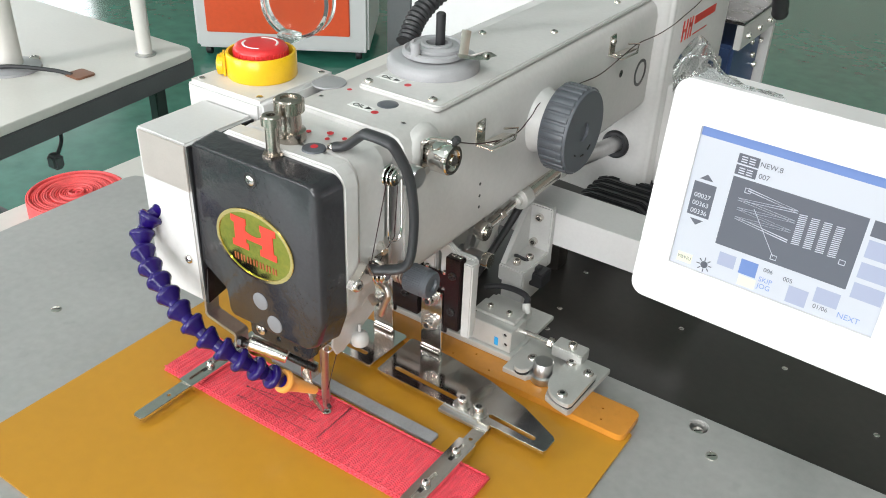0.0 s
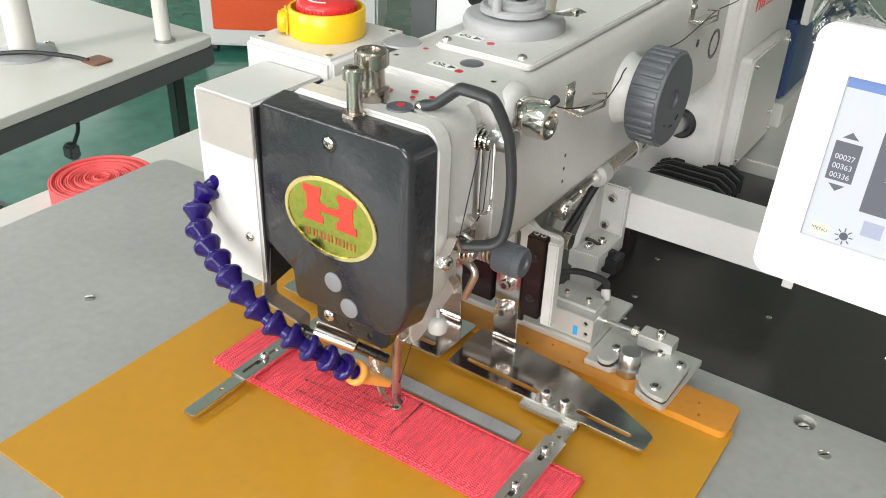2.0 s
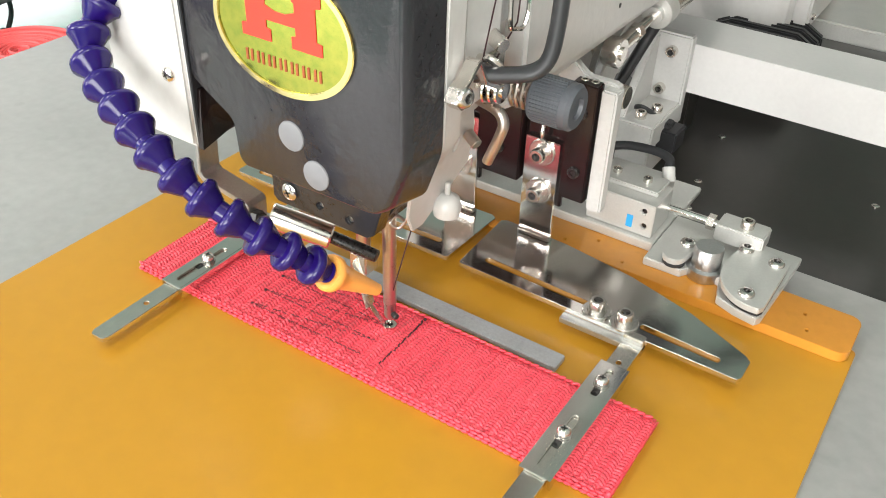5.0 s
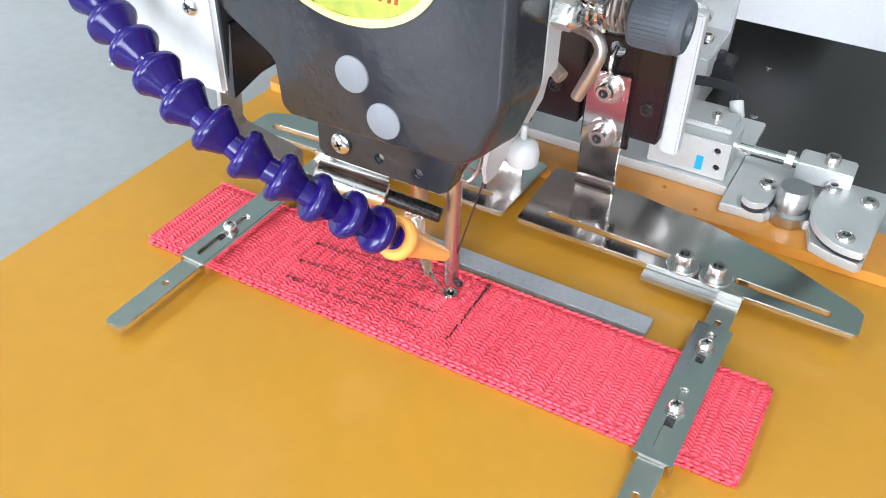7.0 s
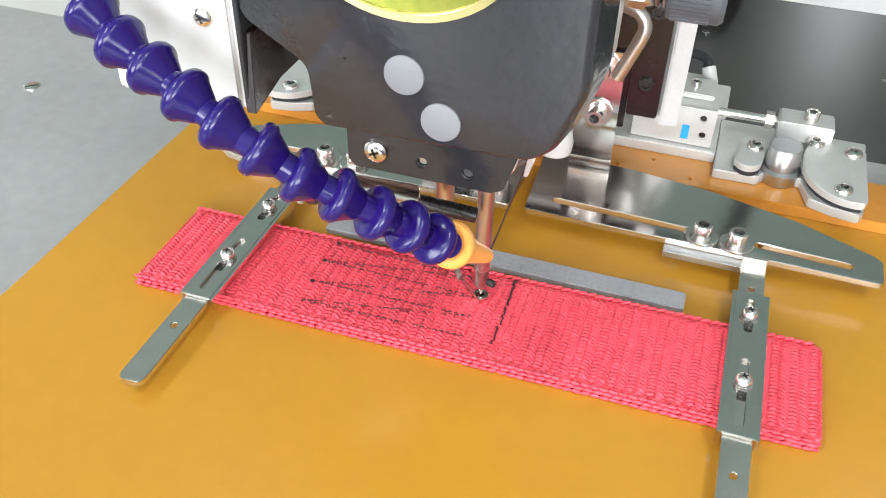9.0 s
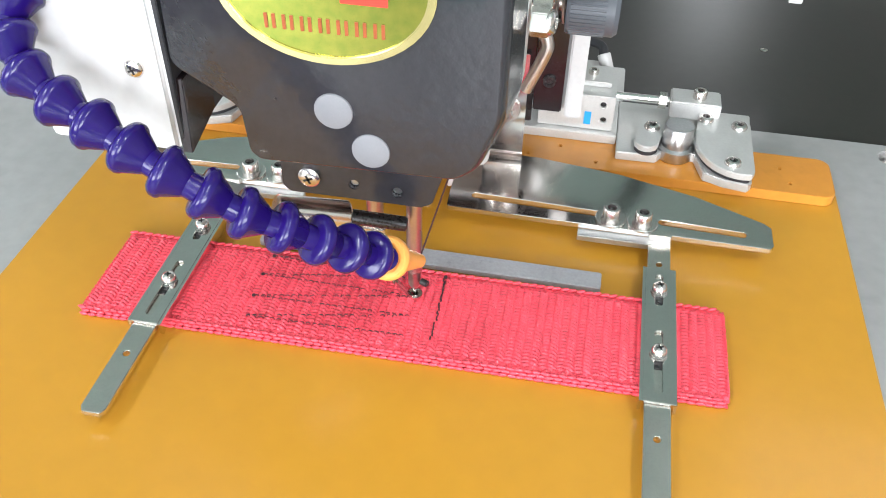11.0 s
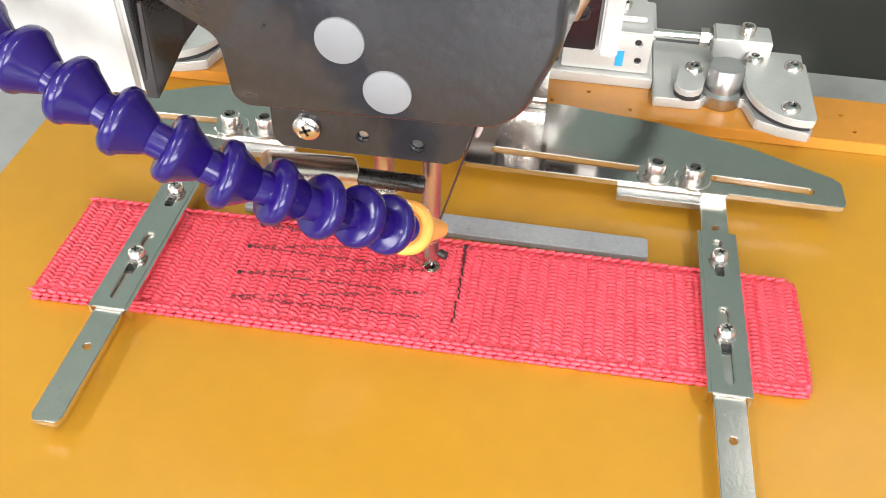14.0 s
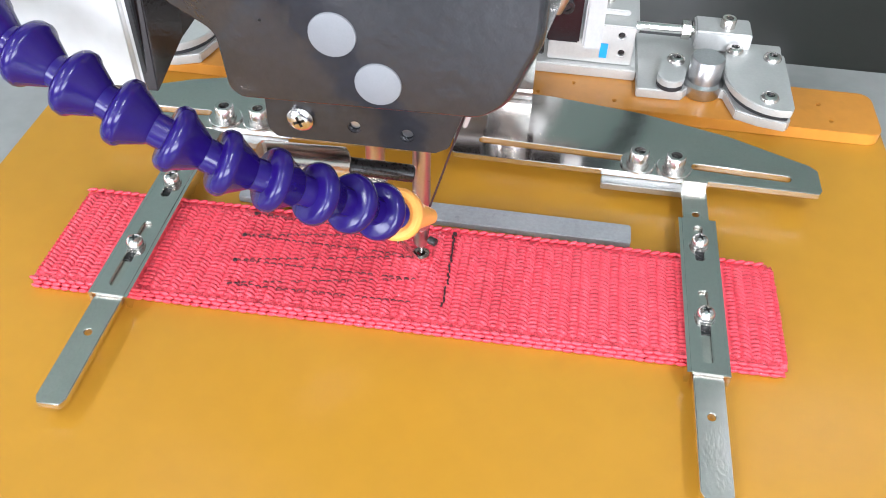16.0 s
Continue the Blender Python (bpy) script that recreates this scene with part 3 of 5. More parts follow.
# ---- clamps ----
def clamp(s, side):
    """A clamp foot; s mirrors it about the pallet's middle line."""
    X = lambda x: mir(x, s)
    c = thing("webbing_clamp", X(70), 90, 8, "polished steel clamp with slotted flange and finger over webbing", "clamp", "clamps")
    bm = bmesh.new()
    outline = [(-11.2, 84), (136, 83), (137.5, 85.5), (137.5, 98), (134.5, 101), (103, 115.3), (67, 125.6), (26, 131.6), (-11, 132.6), (-14, 130.5), (-12.2, 85)]
    sheet(bm, [(X(x), y) for x, y in outline], 11.2, 14, "z",
          [[(X(x), y) for x, y in slot(0, 94.5, 58, 92.5, 1.9)], [(X(x), y) for x, y in slot(88, 92.0, 124, 90.5, 1.9)]], r=0.3)
    part("flange", bm, CHROME, c)
    # stiffening rail under the front edge
    bm = bmesh.new()
    box(bm, *sorted((X(50), X(92))), 78.5, 84, 7.8, 11, 0.3)
    part("under_rail", bm, STEEL, c)
    for x, y in ((64.2, 89.6), (78.8, 89.0)):
        screw("socket_washer", (X(x), y, 14), (0, 0, 1), c, "bolt")
    # bracket
    bm = bmesh.new()
    prof = [(128, 17.2), (127.6, 19.5), (127.2, 24), (126.8, 46), (126.8, 73.5), (129.4, 73.5), (129.4, 46), (129.8, 24), (130.4, 20), (131, 14.2), (126, 14.2), (126, 16.4)]
    sheet(bm, prof, *sorted((X(-1.5), X(17.8))), "x", r=0.35)
    part("bracket", bm, CHROME, c)
    for z in (66.5, 43.5):
        screw("socket_washer", (X(8.4), 126.8, z), (0, -1, 0), c, "bolt")
    bm = bmesh.new()
    tube(bm, spline([(X(8.5), 128, 72), (X(8.5), 124.5, 76), (X(8.5), 125.5, 82), (X(8.5), 130, 85)], 6), 1.1, 8)
    part("hook", bm, NICKEL, c)
    # finger: bar, channel sleeve, screws
    a = 0.0
    ox, oy = X(87.2), 84
    M = Matrix.Translation((ox, oy, 0)) @ Matrix.Rotation(a, 4, "Z")
    bm = bmesh.new()
    sheet(bm, [(-5, 2), (5, 2), (5, -141), (3.6, -143.5), (-3.6, -143.5), (-5, -141)], 8.2, 10.8, "z", [oval(0, -18, 1.4, 1.4, 12), oval(0, -114, 1.4, 1.4, 12)], r=0.3, turn=M)
    part("bar", bm, NICKEL, c)
    bm = bmesh.new()
    sheet(bm, [(-5, 2), (5, 2), (5, -3), (-5, -3)], 5, 8.1, "z", r=0.3, turn=M)
    box(bm, -5, 5, -3, 2, 7, 14.5, 0.4, turn=M)
    part("bend", bm, NICKEL, c)
    bm = bmesh.new()
    sheet(bm, [(-6, -22), (6, -22), (6, -98), (-6, -98)], 10.9, 12.2, "z", [slot(0, -28, 0, -44, 1.7), slot(0, -62, 0, -92, 1.7)], r=0.25, turn=M)
    for q in (-1, 1):
        z0 = 6.9
        teeth = [(-22, 12), (-98, 12), (-98, z0)]
        n = 12
        for i in range(n):
            teeth += [(-97 + i * 75 / n, z0 - 1.6), (-97 + (i + 0.6) * 75 / n, z0)]
        teeth.append((-22, z0))
        x = 6 if q > 0 else -7.1
        sheet(bm, teeth, x, x + 1.1, "x", r=0, turn=M)
    part("channel", bm, CHROME, c)
    for yy in (-36.5, -73):
        p = M @ Vector((0, yy, 11.4))
        screw("cross_sems", p, (0, 0, 1), c)
        bm = bmesh.new()
        box(bm, -1.6, 1.6, yy - 7, yy - 2.5, 10.9, 11.3, 0, turn=M)
        part("key", bm, BLACK, c, "black key in the slot")
    return c


clamp(1, "right")
clamp(-1, "left")
FEED[:] = 0.0, 0.0

# ---- sewing machine ----
sm = thing("sewing_machine", -20, 250, 0, "grey-white enamelled sewing machine head with a charcoal face cover", "sewing machine")
bm = bmesh.new()
arm_section = [(-72, 124), (-66, 117), (22, 116), (28, 120), (30.3, 126), (30.3, 210), (28.5, 218), (24, 223), (17, 225.5), (-62, 225.5), (-72, 217)]
sheet(bm, arm_section, 66, 500, "y", r=1.6, seg=3)
part("arm", bm, ENAMEL, sm, smooth=50)
bm = bmesh.new()
sheet(bm, [(-74, 128), (-58, 108), (-40, 92), (2, 92), (22, 112), (30, 126), (31, 212), (28.5, 220), (22, 225), (-64, 225), (-74, 218)], 7.2, 20, "y", r=1.2, seg=3)
part("front_flange", bm, ENAMEL, sm, smooth=50)
bm = bmesh.new()
sheet(bm, [(-72, 128), (-58, 112), (8, 112), (22, 130), (27.5, 134), (28, 210), (26, 218), (20, 224), (-62, 224), (-72, 217)], 22.5, 50, "y", r=1.6, seg=3)
sheet(bm, [(-72, 128), (-58, 112), (8, 112), (20, 130), (20, 210), (16, 220), (-62, 222), (-72, 217)], 19.5, 67, "y", r=0.5)
part("needle_bar_housing", bm, ENAMEL, sm, smooth=50)
bm = bmesh.new()
lathe(bm, (24, 90, 207), (1, 0, 0), [(0, 0), (19, 0), (17.5, 5), (14, 8), (0, 8.4)], 28)
part("tension_boss", bm, ENAMEL, sm, smooth=60)
# raised top plate
bm = bmesh.new()
sheet(bm, rounded(-46, 24, 111.5, 470, 5), 225.2, 229.6, "z", r=1.3, seg=3)
part("top_plate", bm, ENAMEL, sm, smooth=50)
for x, y in ((-41, 119.2), (13.4, 119.7), (5.7, 303.3), (-38, 262), (8, 420)):
    screw("cross", (x, y, 229.4), (0, 0, 1), sm)
# column behind the arm
bm = bmesh.new()
sheet(bm, [(-95, 478), (30, 468), (42, 470), (47, 476), (47, 636), (40, 642), (-95, 642)], -2, 262, "z", r=3, seg=3)
part("column", bm, ENAMEL, sm, smooth=50)
bm = bmesh.new()
sheet(bm, rounded(482, 606, 28, 142, 6), 47, 60, "x", r=2, seg=2)
plate = part("side_plate", bm, ENAMEL, sm)
for y, z in ((491, 38), (491, 134), (583, 60), (596, 134), (596, 38)):
    screw("socket_small", (60, y, z), (1, 0, 0), plate)
for z, w in ((192, 60), (181, 40)):
    bm = bmesh.new()
    box(bm, 46.9, 47.4, 528, 528 + w, z, z + 8.5 if z > 185 else z + 1.2, 0)
    part("red_print", bm, BADGE_RED, sm, "red printed bar on the column")
bm = bmesh.new()
for q, (y0, y1) in enumerate(((497, 500), (506, 509), (513, 516), (520, 523))):
    box(bm, 46.9, 47.4, y0, y1, 181, 202, 0)
box(bm, 46.9, 47.4, 499, 507, 190, 193, 0)
box(bm, 46.9, 47.4, 514, 521, 192, 196, 0)
part("red_emblem", bm, BADGE_RED, sm, "red angular emblem on the column")
# small openings on the arm's side
bm = bmesh.new()
lathe(bm, (30.1, 444.5, 161), (1, 0, 0), [(10.5, 0), (10.5, 0.8), (13.5, 0.8), (13.5, 0), (10.5, 0)], 24)
part("port_ring", bm, BLACK, sm, "black ring round a side port")
bm = bmesh.new()
lathe(bm, (29.6, 397.8, 173), (1, 0, 0), [(0, 0), (3.6, 0), (3.6, 0.9), (0, 1.0)], 14)
part("side_plug", bm, BLACK, sm)
for z in (155.8, 146, 136.5):
    bm = lathe(bmesh.new(), (29.8, 159.6, z), (1, 0, 0), [(0, 0), (1.3, 0), (1.3, 0.7), (0, 0.7)], 10)
    part("side_plug", bm, BLACK, sm)

# face cover: front outline smaller than the back one
bm = bmesh.new()
front = [(-75, 220), (20, 220), (24.5, 215), (24.8, 124), (17.5, 106.5), (12.5, 101.8), (-53, 100.2), (-55.8, 103), (-57, 119.5), (-78, 132.5)]
back = [(-77, 222), (25, 222), (30.2, 217), (30.2, 125), (23, 104), (14, 98), (-54, 97), (-57.8, 100), (-59.5, 118.5), (-80, 131.5)]


def eased(poly, r=3.6, n=5):
    """The outline with its corners rounded, n + 1 points to a corner."""
    out = []
    for i, p in enumerate(poly):
        a, p, b = Vector(poly[i - 1]), Vector(p), Vector(poly[(i + 1) % len(poly)])
        u, v = a - p, b - p
        d = min(r, u.length * 0.45, v.length * 0.45)
        s, e = p + u.normalized() * d, p + v.normalized() * d
        out += [s * (1 - t) ** 2 + p * 2 * t * (1 - t) + e * t * t for t in (k / n for k in range(n + 1))]
    return out


fr, ba = eased(front), eased(back)
loops = []
for y, q in [(7, 0.0), (-6.6, 0.42)] + [(-6.6 - 6.0 * math.sin(t), 0.42 + 0.58 * (1 - math.cos(t))) for t in (math.pi / 2 * k / 6 for k in range(1, 7))]:
    loops.append([bm.verts.new((b.x + (f.x - b.x) * q, y, b.y + (f.y - b.y) * q)) for f, b in zip(fr, ba)])
for lo, hi in zip(loops, loops[1:]):
    for k in range(len(lo)):
        bm.faces.new((lo[k - 1], lo[k], hi[k], hi[k - 1]))
bm.faces.new(loops[0][::-1])
bm.faces.new(loops[-1])
bmesh.ops.recalc_face_normals(bm, faces=bm.faces)
face = part("face_cover", bm, CHARCOAL, sm, "charcoal enamelled face cover", smooth=55)
for x, z in ((-26.2, 122), (-14.7, 108.5)):
    bm = bmesh.new()
    lathe(bm, (x, -12.4, z), (0, -1, 0), [(0, 0), (6.4, 0), (6.2, 0.7), (4, 1.2), (0, 1.4)], 28)
    part("plug", bm, FROST, face, "translucent grey plastic plug", smooth=60)
# a raised black ring imitates the shaded recess round the screw
bm = bmesh.new()
lathe(bm, (-25.8, -12.4, 209.8), (0, -1, 0), [(4.0, 0), (5.4, 0), (5.2, 0.5), (4.0, 0.6), (4.0, 0)], 24)
part("recess_shade_ring", bm, BLACK, face)
screw("cross_big", (-25.8, -12.2, 209.8), (0, -1, 0), face, scale=0.85)
bm = bmesh.new()
lathe(bm, (-45, -12.5, 124), (0, -1, 0), [(0, 0), (0.9, 0), (0, 0.3)], 8)
part("pip", bm, BLACK, face)
# badge
bc = (-26.5, 164)
bm = bmesh.new()
sheet(bm, oval(*bc, 32.6, 24.4, 48), -12.4, -13.2, "y", r=0.2)
badge = part("badge", bm, BADGE_FOIL, face, "oval gold foil badge with green reflections in its colour")
bm = bmesh.new()
sheet(bm, oval(*bc, 33.2, 25, 48), -12.4, -13.9, "y", [oval(*bc, 30.6, 22.4, 48)], r=0.35)
part("rim", bm, GOLD, badge, "raised gold rim")
bm = bmesh.new()
for s in (-1, 1):
    sheet(bm, [(bc[0] + s * 6, 181), (bc[0] + s * 19, 181), (bc[0] + s * 19, 176.5), (bc[0] + s * 16.5, 176), (bc[0] + s * 16.5, 164), (bc[0] + s * 19, 163.5),
               (bc[0] + s * 19, 159), (bc[0] + s * 5, 159), (bc[0] + s * 5, 163.5), (bc[0] + s * 7, 164), (bc[0] + s * 7, 176), (bc[0] + s * 6, 176.5)], -13.1, -13.5, "y", r=0)
sheet(bm, [(bc[0] - 7, 172.5), (bc[0] - 2.5, 171), (bc[0] + 2.5, 171), (bc[0] + 7, 172.5), (bc[0] + 7, 167), (bc[0] - 7, 167)], -13.1, -13.5, "y", r=0)
part("emblem", bm, BADGE_RED, badge, "blocky red emblem")
bm = bmesh.new()
for i in range(7):
    x = bc[0] - 18.5 + i * 5.5
    box(bm, x, x + 1.0, -13.5, -13.1, 149, 153.6, 0)
    box(bm, x + 2.4, x + 3.4, -13.5, -13.1, 149, 153.6, 0)
part("lettering_bar", bm, BADGE_BROWN, badge, "row of small brown marks")
# lower bracket under the cover
bm = bmesh.new()
sheet(bm, [(-51.5, 100), (-51.5, 80), (-49, 77.5), (-1, 77.6), (3, 80), (7.5, 95), (8, 100)], -0.4, 8, "y", [oval(-41, 85.5, 1.5, 1.5, 10), oval(-25, 84.3, 1.7, 1.7, 12), oval(-9.4, 83.2, 1.9, 1.9, 12)], r=0.8)
sheet(bm, [(-14, 98), (-14, 79.5), (-4, 77.8), (0, 78.6), (8, 92), (8, 98)], 7.8, 36, "y", r=1.0)
low = part("lower_bracket", bm, CHARCOAL, sm, "charcoal lower bracket", smooth=55)
screw("cross_big", (-41, -0.5, 85.6), (0, -1, 0), low)
bm = bmesh.new()
for x, z, r in ((-25, 84.3, 1.6), (-9.4, 83.2, 1.8)):
    rod(bm, (x, 1.2, z), (x, 6, z), r, 12, 0.2)
part("set_screw", bm, STEEL, low)

# bars and needle
bm = bmesh.new()
rod(bm, (-9.5, 27, 22), (-9.5, 27, 100), 3.2, 24)
lathe(bm, (-9.5, 27, 13), (0, 0, 1), [(0, 0), (2.2, 0), (2.8, 1.5), (2.8, 7), (3.2, 9), (0, 9.5)], 20)
nb = part("needle_bar", bm, REFLECTING_STEEL, sm, "bright polished needle bar")
bm = bmesh.new()
lathe(bm, (-9.5, 27, 2.5), (0, 0, 1), [(0, 0), (0.5, 3), (0.75, 5), (0.8, 14), (0, 14)], 10)
part("needle", bm, CHROME, nb)
bm = bmesh.new()
rod(bm, (-6.6, 25.6, 17), (-3.4, 24.2, 17), 1.5, 12)
part("needle_screw", bm, BLACK, nb)
bm = bmesh.new()
rod(bm, (-26, 29, 40), (-26, 29, 100), 3.4, 24)
pb = part("presser_bar", bm, REFLECTING_STEEL, sm, "bright polished presser bar")
bm = bmesh.new()
box(bm, -31, -21, 24, 34, 33, 44, 0.8)
for p, q, w in (((-26, 23.5, 42), (-17, 21.5, 20), 6.5), ((-17, 21.5, 20), (-11.5, 25.5, 8.2), 5.5)):
    ribbon(bm, [p, q], w, 1.4)
lathe(bm, (-9.5, 27, 6.8), (0, 0, 1), [(1.6, 0), (3.2, 0), (3.2, 1.3), (1.6, 1.3), (1.6, 0)], 20)
part("presser_foot", bm, NICKEL, pb, "bent steel presser foot with a ring")
bm = bmesh.new()
tube(bm, spline([(2, 27, 84), (1, 26, 74), (-2, 24, 69), (-5, 22, 71), (-4, 25, 74), (-1, 28, 71), (2, 34, 70)], 6), 0.75, 8)
part("thread_hook", bm, REFLECTING_STEEL, sm, "bent wire thread guide")
bm = bmesh.new()
lean = Matrix(((1, 0, 0.215, -30.1), (0, 1, 0, 0), (0, 0, 1, 0), (0, 0, 0, 1)))
sheet(bm, [(14, 146), (46, 132), (56, 112), (60, 90), (42, 77), (31, 69.5), (24, 70), (17, 81), (13, 105)], 19, 20.6, "x", [slot(43, 104, 45.5, 109, 0.8)], r=0.4, turn=lean)
part("thread_guard", bm, ENAMEL, sm, "slanted white sheet guard")
bm = bmesh.new()
lathe(bm, (11, 42, 72), (0, 0, 1), [(0, 0), (6, 0), (6.5, 4), (5.5, 8), (3, 10), (0, 10.5)], 20)
rod(bm, (11, 42, 80), (11, 42, 88), 1.3, 12)
part("white_cap", bm, MILKY, sm, "milky white plastic cap", smooth=60)

# oil points, labels and dots on top
for x, y, r, m_, h in ((-67.4, 107.4, 12.5, MID_GREY, 1.6), (-11.3, 102.4, 7.6, GREY_PLASTIC, 0.8), (-3.6, 20.1, 7.5, GREY_PLASTIC, 1.8)):
    bm = bmesh.new()
    lathe(bm, (x, y, 225.2 if y > 30 else 224.8), (0, 0, 1), [(0, 0), (r, 0), (r - 0.4, h * 0.7), (r * 0.6, h), (0, h)], 28)
    part("oil_cap", bm, m_, sm, "round grey oil cap", smooth=60)
for x, y, r in ((-23, 36.8, 1.8), (-10.7, 43.3, 2.2), (1.7, 42.3, 1.7), (-6.6, 35.6, 1.6), (-9.7, 86.2, 2.6), (-48.6, 107.1, 1.8), (-3.6, 20.6, 2.4)):
    bm = bmesh.new()
    lathe(bm, (x, y, 225.3 if r != 2.4 else 226.5), (0, 0, 1), [(0, 0), (r, 0), (r, 0.35), (0, 0.4)], 14)
    part("red_dot", bm, RED_DOT, sm, "red oil mark")
bm = bmesh.new()
lathe(bm, (-16, 131, 229.5), (0, 0, 1), [(0, 0), (2.6, 0), (2.6, 0.3), (0, 0.35)], 14)
part("red_dot", bm, RED_DOT, sm, "red oil mark")
# oil holes as flat black discs, their inner shade given by colour
for x, y in ((-55.9, 86.1), (15.2, 84.6)):
    bm = bmesh.new()
    lathe(bm, (x, y, 225.2), (0, 0, 1), [(0, 0), (1.7, 0), (1.7, 0.3), (0, 0.3)], 12)
    part("oil_hole_dark_disc", bm, BLACK, sm)
for x, y, z in ((-22.5, 88.5, 225.5), (-33, 133, 229.7)):
    bm = bmesh.new()
    box(bm, -10, 10, -3.6, 3.6, z, z + 0.25, 0.1, turn=Matrix.Translation((x, y, 0)) @ Matrix.Rotation(radians(-2), 4, "Z"))
    tag = part("oil_label", bm, WHITE_PRINT, sm, "small white label with a black arrow")
    writing(tag, "letters", "OIL", 6.2, pose((x - 2.6) * K, y * K, (z + 0.35) * K, 0, 0, -2), BLACK, 0.08)
    bm = bmesh.new()
    sheet(bm, [(x + 4, y - 2.2), (x + 9, y), (x + 4, y + 2.2)], z + 0.25, z + 0.45, "z", r=0)
    part("arrow", bm, BLACK, tag)
screw("cross", (3.5, 29.5, 224.6), (0, 0, 1), sm, scale=1.15)
# knurled tension stem and bolt on the face
bm = bmesh.new()
lathe(bm, (-24, 22, 225), (0, 0, 1), [(0, 0), (9, 0), (9.6, 1), (9.6, 6.5), (7.4, 7.5), (7.0, 17), (7.4, 18), (9.0, 18.5), (9.0, 26), (8, 27), (5.2, 27), (5.0, 21), (0, 21)], 32)
teeth = [(-24 + q * math.cos(2 * math.pi * (i + o) / 36), 22 + q * math.sin(2 * math.pi * (i + o) / 36)) for i in range(36) for q, o in ((9.4, 0.0), (9.4, 0.5), (9.0, 0.6), (9.0, 0.9))]
sheet(bm, teeth, 244, 251, "z", r=0)
part("pressure_stem", bm, STEM, sm, "knurled nickel pressure regulating stem")
bm = bmesh.new()
lathe(bm, (-21, 3.5, 219), (0, 0, 1), [(0, 0), (7, 0), (7, 4.5), (0, 4.5)], 6)
lathe(bm, (-21, 3.5, 223), (0, 0, 1), [(0, 0), (4.2, 0), (4.2, 18), (6.2, 19), (6.2, 24), (5.2, 25), (2.6, 25), (2.4, 21), (0, 21)], 20)
box(bm, -27, 2, 0, 8, 217.8, 220.2, 0.6)
part("stop_bolt", bm, STEM, sm, "steel bolt with a lock nut")

# bobbin winder on top
bm = bmesh.new()
lathe(bm, (-24, 173, 229.4), (0, 0, 1), [(0, 0), (34, 0), (34, 5), (32.5, 8), (29, 9), (0, 9)], 48)
lathe(bm, (-24, 173, 240), (0, 0, 1), [(0, 0), (23, 0), (23, 3), (21, 4), (20, 2.6), (0, 2.6)], 40)
wind = part("bobbin_winder", bm, MID_GREY, sm, "round light grey bobbin winder", smooth=50)
bm = bmesh.new()
lathe(bm, (-24, 177, 242), (0, 0, 1), [(8, 0), (20, 0), (20, 3.5), (17, 5), (16, 3.5), (12, 3.5), (11, 5), (8, 5), (8, 0)], 36)
part("ring", bm, MID_GREY, wind)
bm = bmesh.new()
rod(bm, (-24, 181, 242), (-24, 181, 268), 3.6, 16, 1.2)
part("spindle", bm, BLACK_MATT, wind, "black spindle")
bm = bmesh.new()
rod(bm, (-26, 153, 240), (-26, 153, 252), 3.4, 14, 0.8)
part("peg", bm, MID_GREY, wind)
bm = bmesh.new()
ribbon(bm, [(2, 165, 246), (11, 174, 244), (15, 189, 244)], 9, 1.4)
ribbon(bm, [(4, 169, 244), (1, 177, 261)], 5, 1.2)
part("lever", bm, NICKEL, wind, "bent steel lever")
screw("socket_small", (15, 182, 244), (1, -0.3, 0), wind)
bm = bmesh.new()
pts = spline([(-66, 196, 232), (-68, 216, 250), (-60, 246, 268), (-36, 290, 282), (0, 340, 288), (70, 420, 300), (120, 500, 280), (110, 600, 200)], 14)
tube(bm, pts, 8, 14, radii=[7.6 if i % 2 else 8.6 for i in range(len(pts))])
tube(bm, [(p.x - 7, p.y + 6, p.z + 2) for p in pts[4:]], 3.4, 8)
part("cable_hose", bm, BLACK_MATT, sm, "black corrugated cable hose")

# handwheel
bm = bmesh.new()
lathe(bm, (29.5, 248.5, 177), (1, 0, 0), [(0, 0), (27, 0), (25, 3), (22.5, 15), (0, 15)], 40)
part("wheel_boss", bm, ENAMEL, sm, smooth=50)
bm = bmesh.new()
lathe(bm, (45, 248.5, 177), (1, 0, 0), [(0, 0), (33, 0), (33.6, 0.8), (33.6, 21.5), (32.4, 23), (7.6, 23), (7.5, 21.5), (7.2, 12), (0, 12)], 60)
teeth = [(248.5 + q * math.cos(2 * math.pi * (i + o) / 30), 177 + q * math.sin(2 * math.pi * (i + o) / 30)) for i in range(30) for q, o in ((34.8, 0.0), (34.8, 0.62), (33.2, 0.7), (33.2, 0.92))]
sheet(bm, teeth, 46.5, 66, "x", r=0.25, seg=1)
hw = part("handwheel", bm, GREY_PLASTIC, sm, "dark grey ribbed handwheel", smooth=40)
bm = bmesh.new()
lathe(bm, (57.5, 248.5, 177), (1, 0, 0), [(0, 0), (3, 0), (3, 6), (0, 6)], 6)
part("hub_screw", bm, BLACK, hw)
bm = bmesh.new()
for a0 in (-2.3, -1.7, -1.1):
    tube(bm, [(68.2, 248.5 + 20 * math.cos(a0 + 0.08 * i), 177 + 20 * math.sin(a0 + 0.08 * i)) for i in range(4 if a0 > -2 else 2)], 0.7, 6)
part("arrow_mark", bm, BLACK, hw)

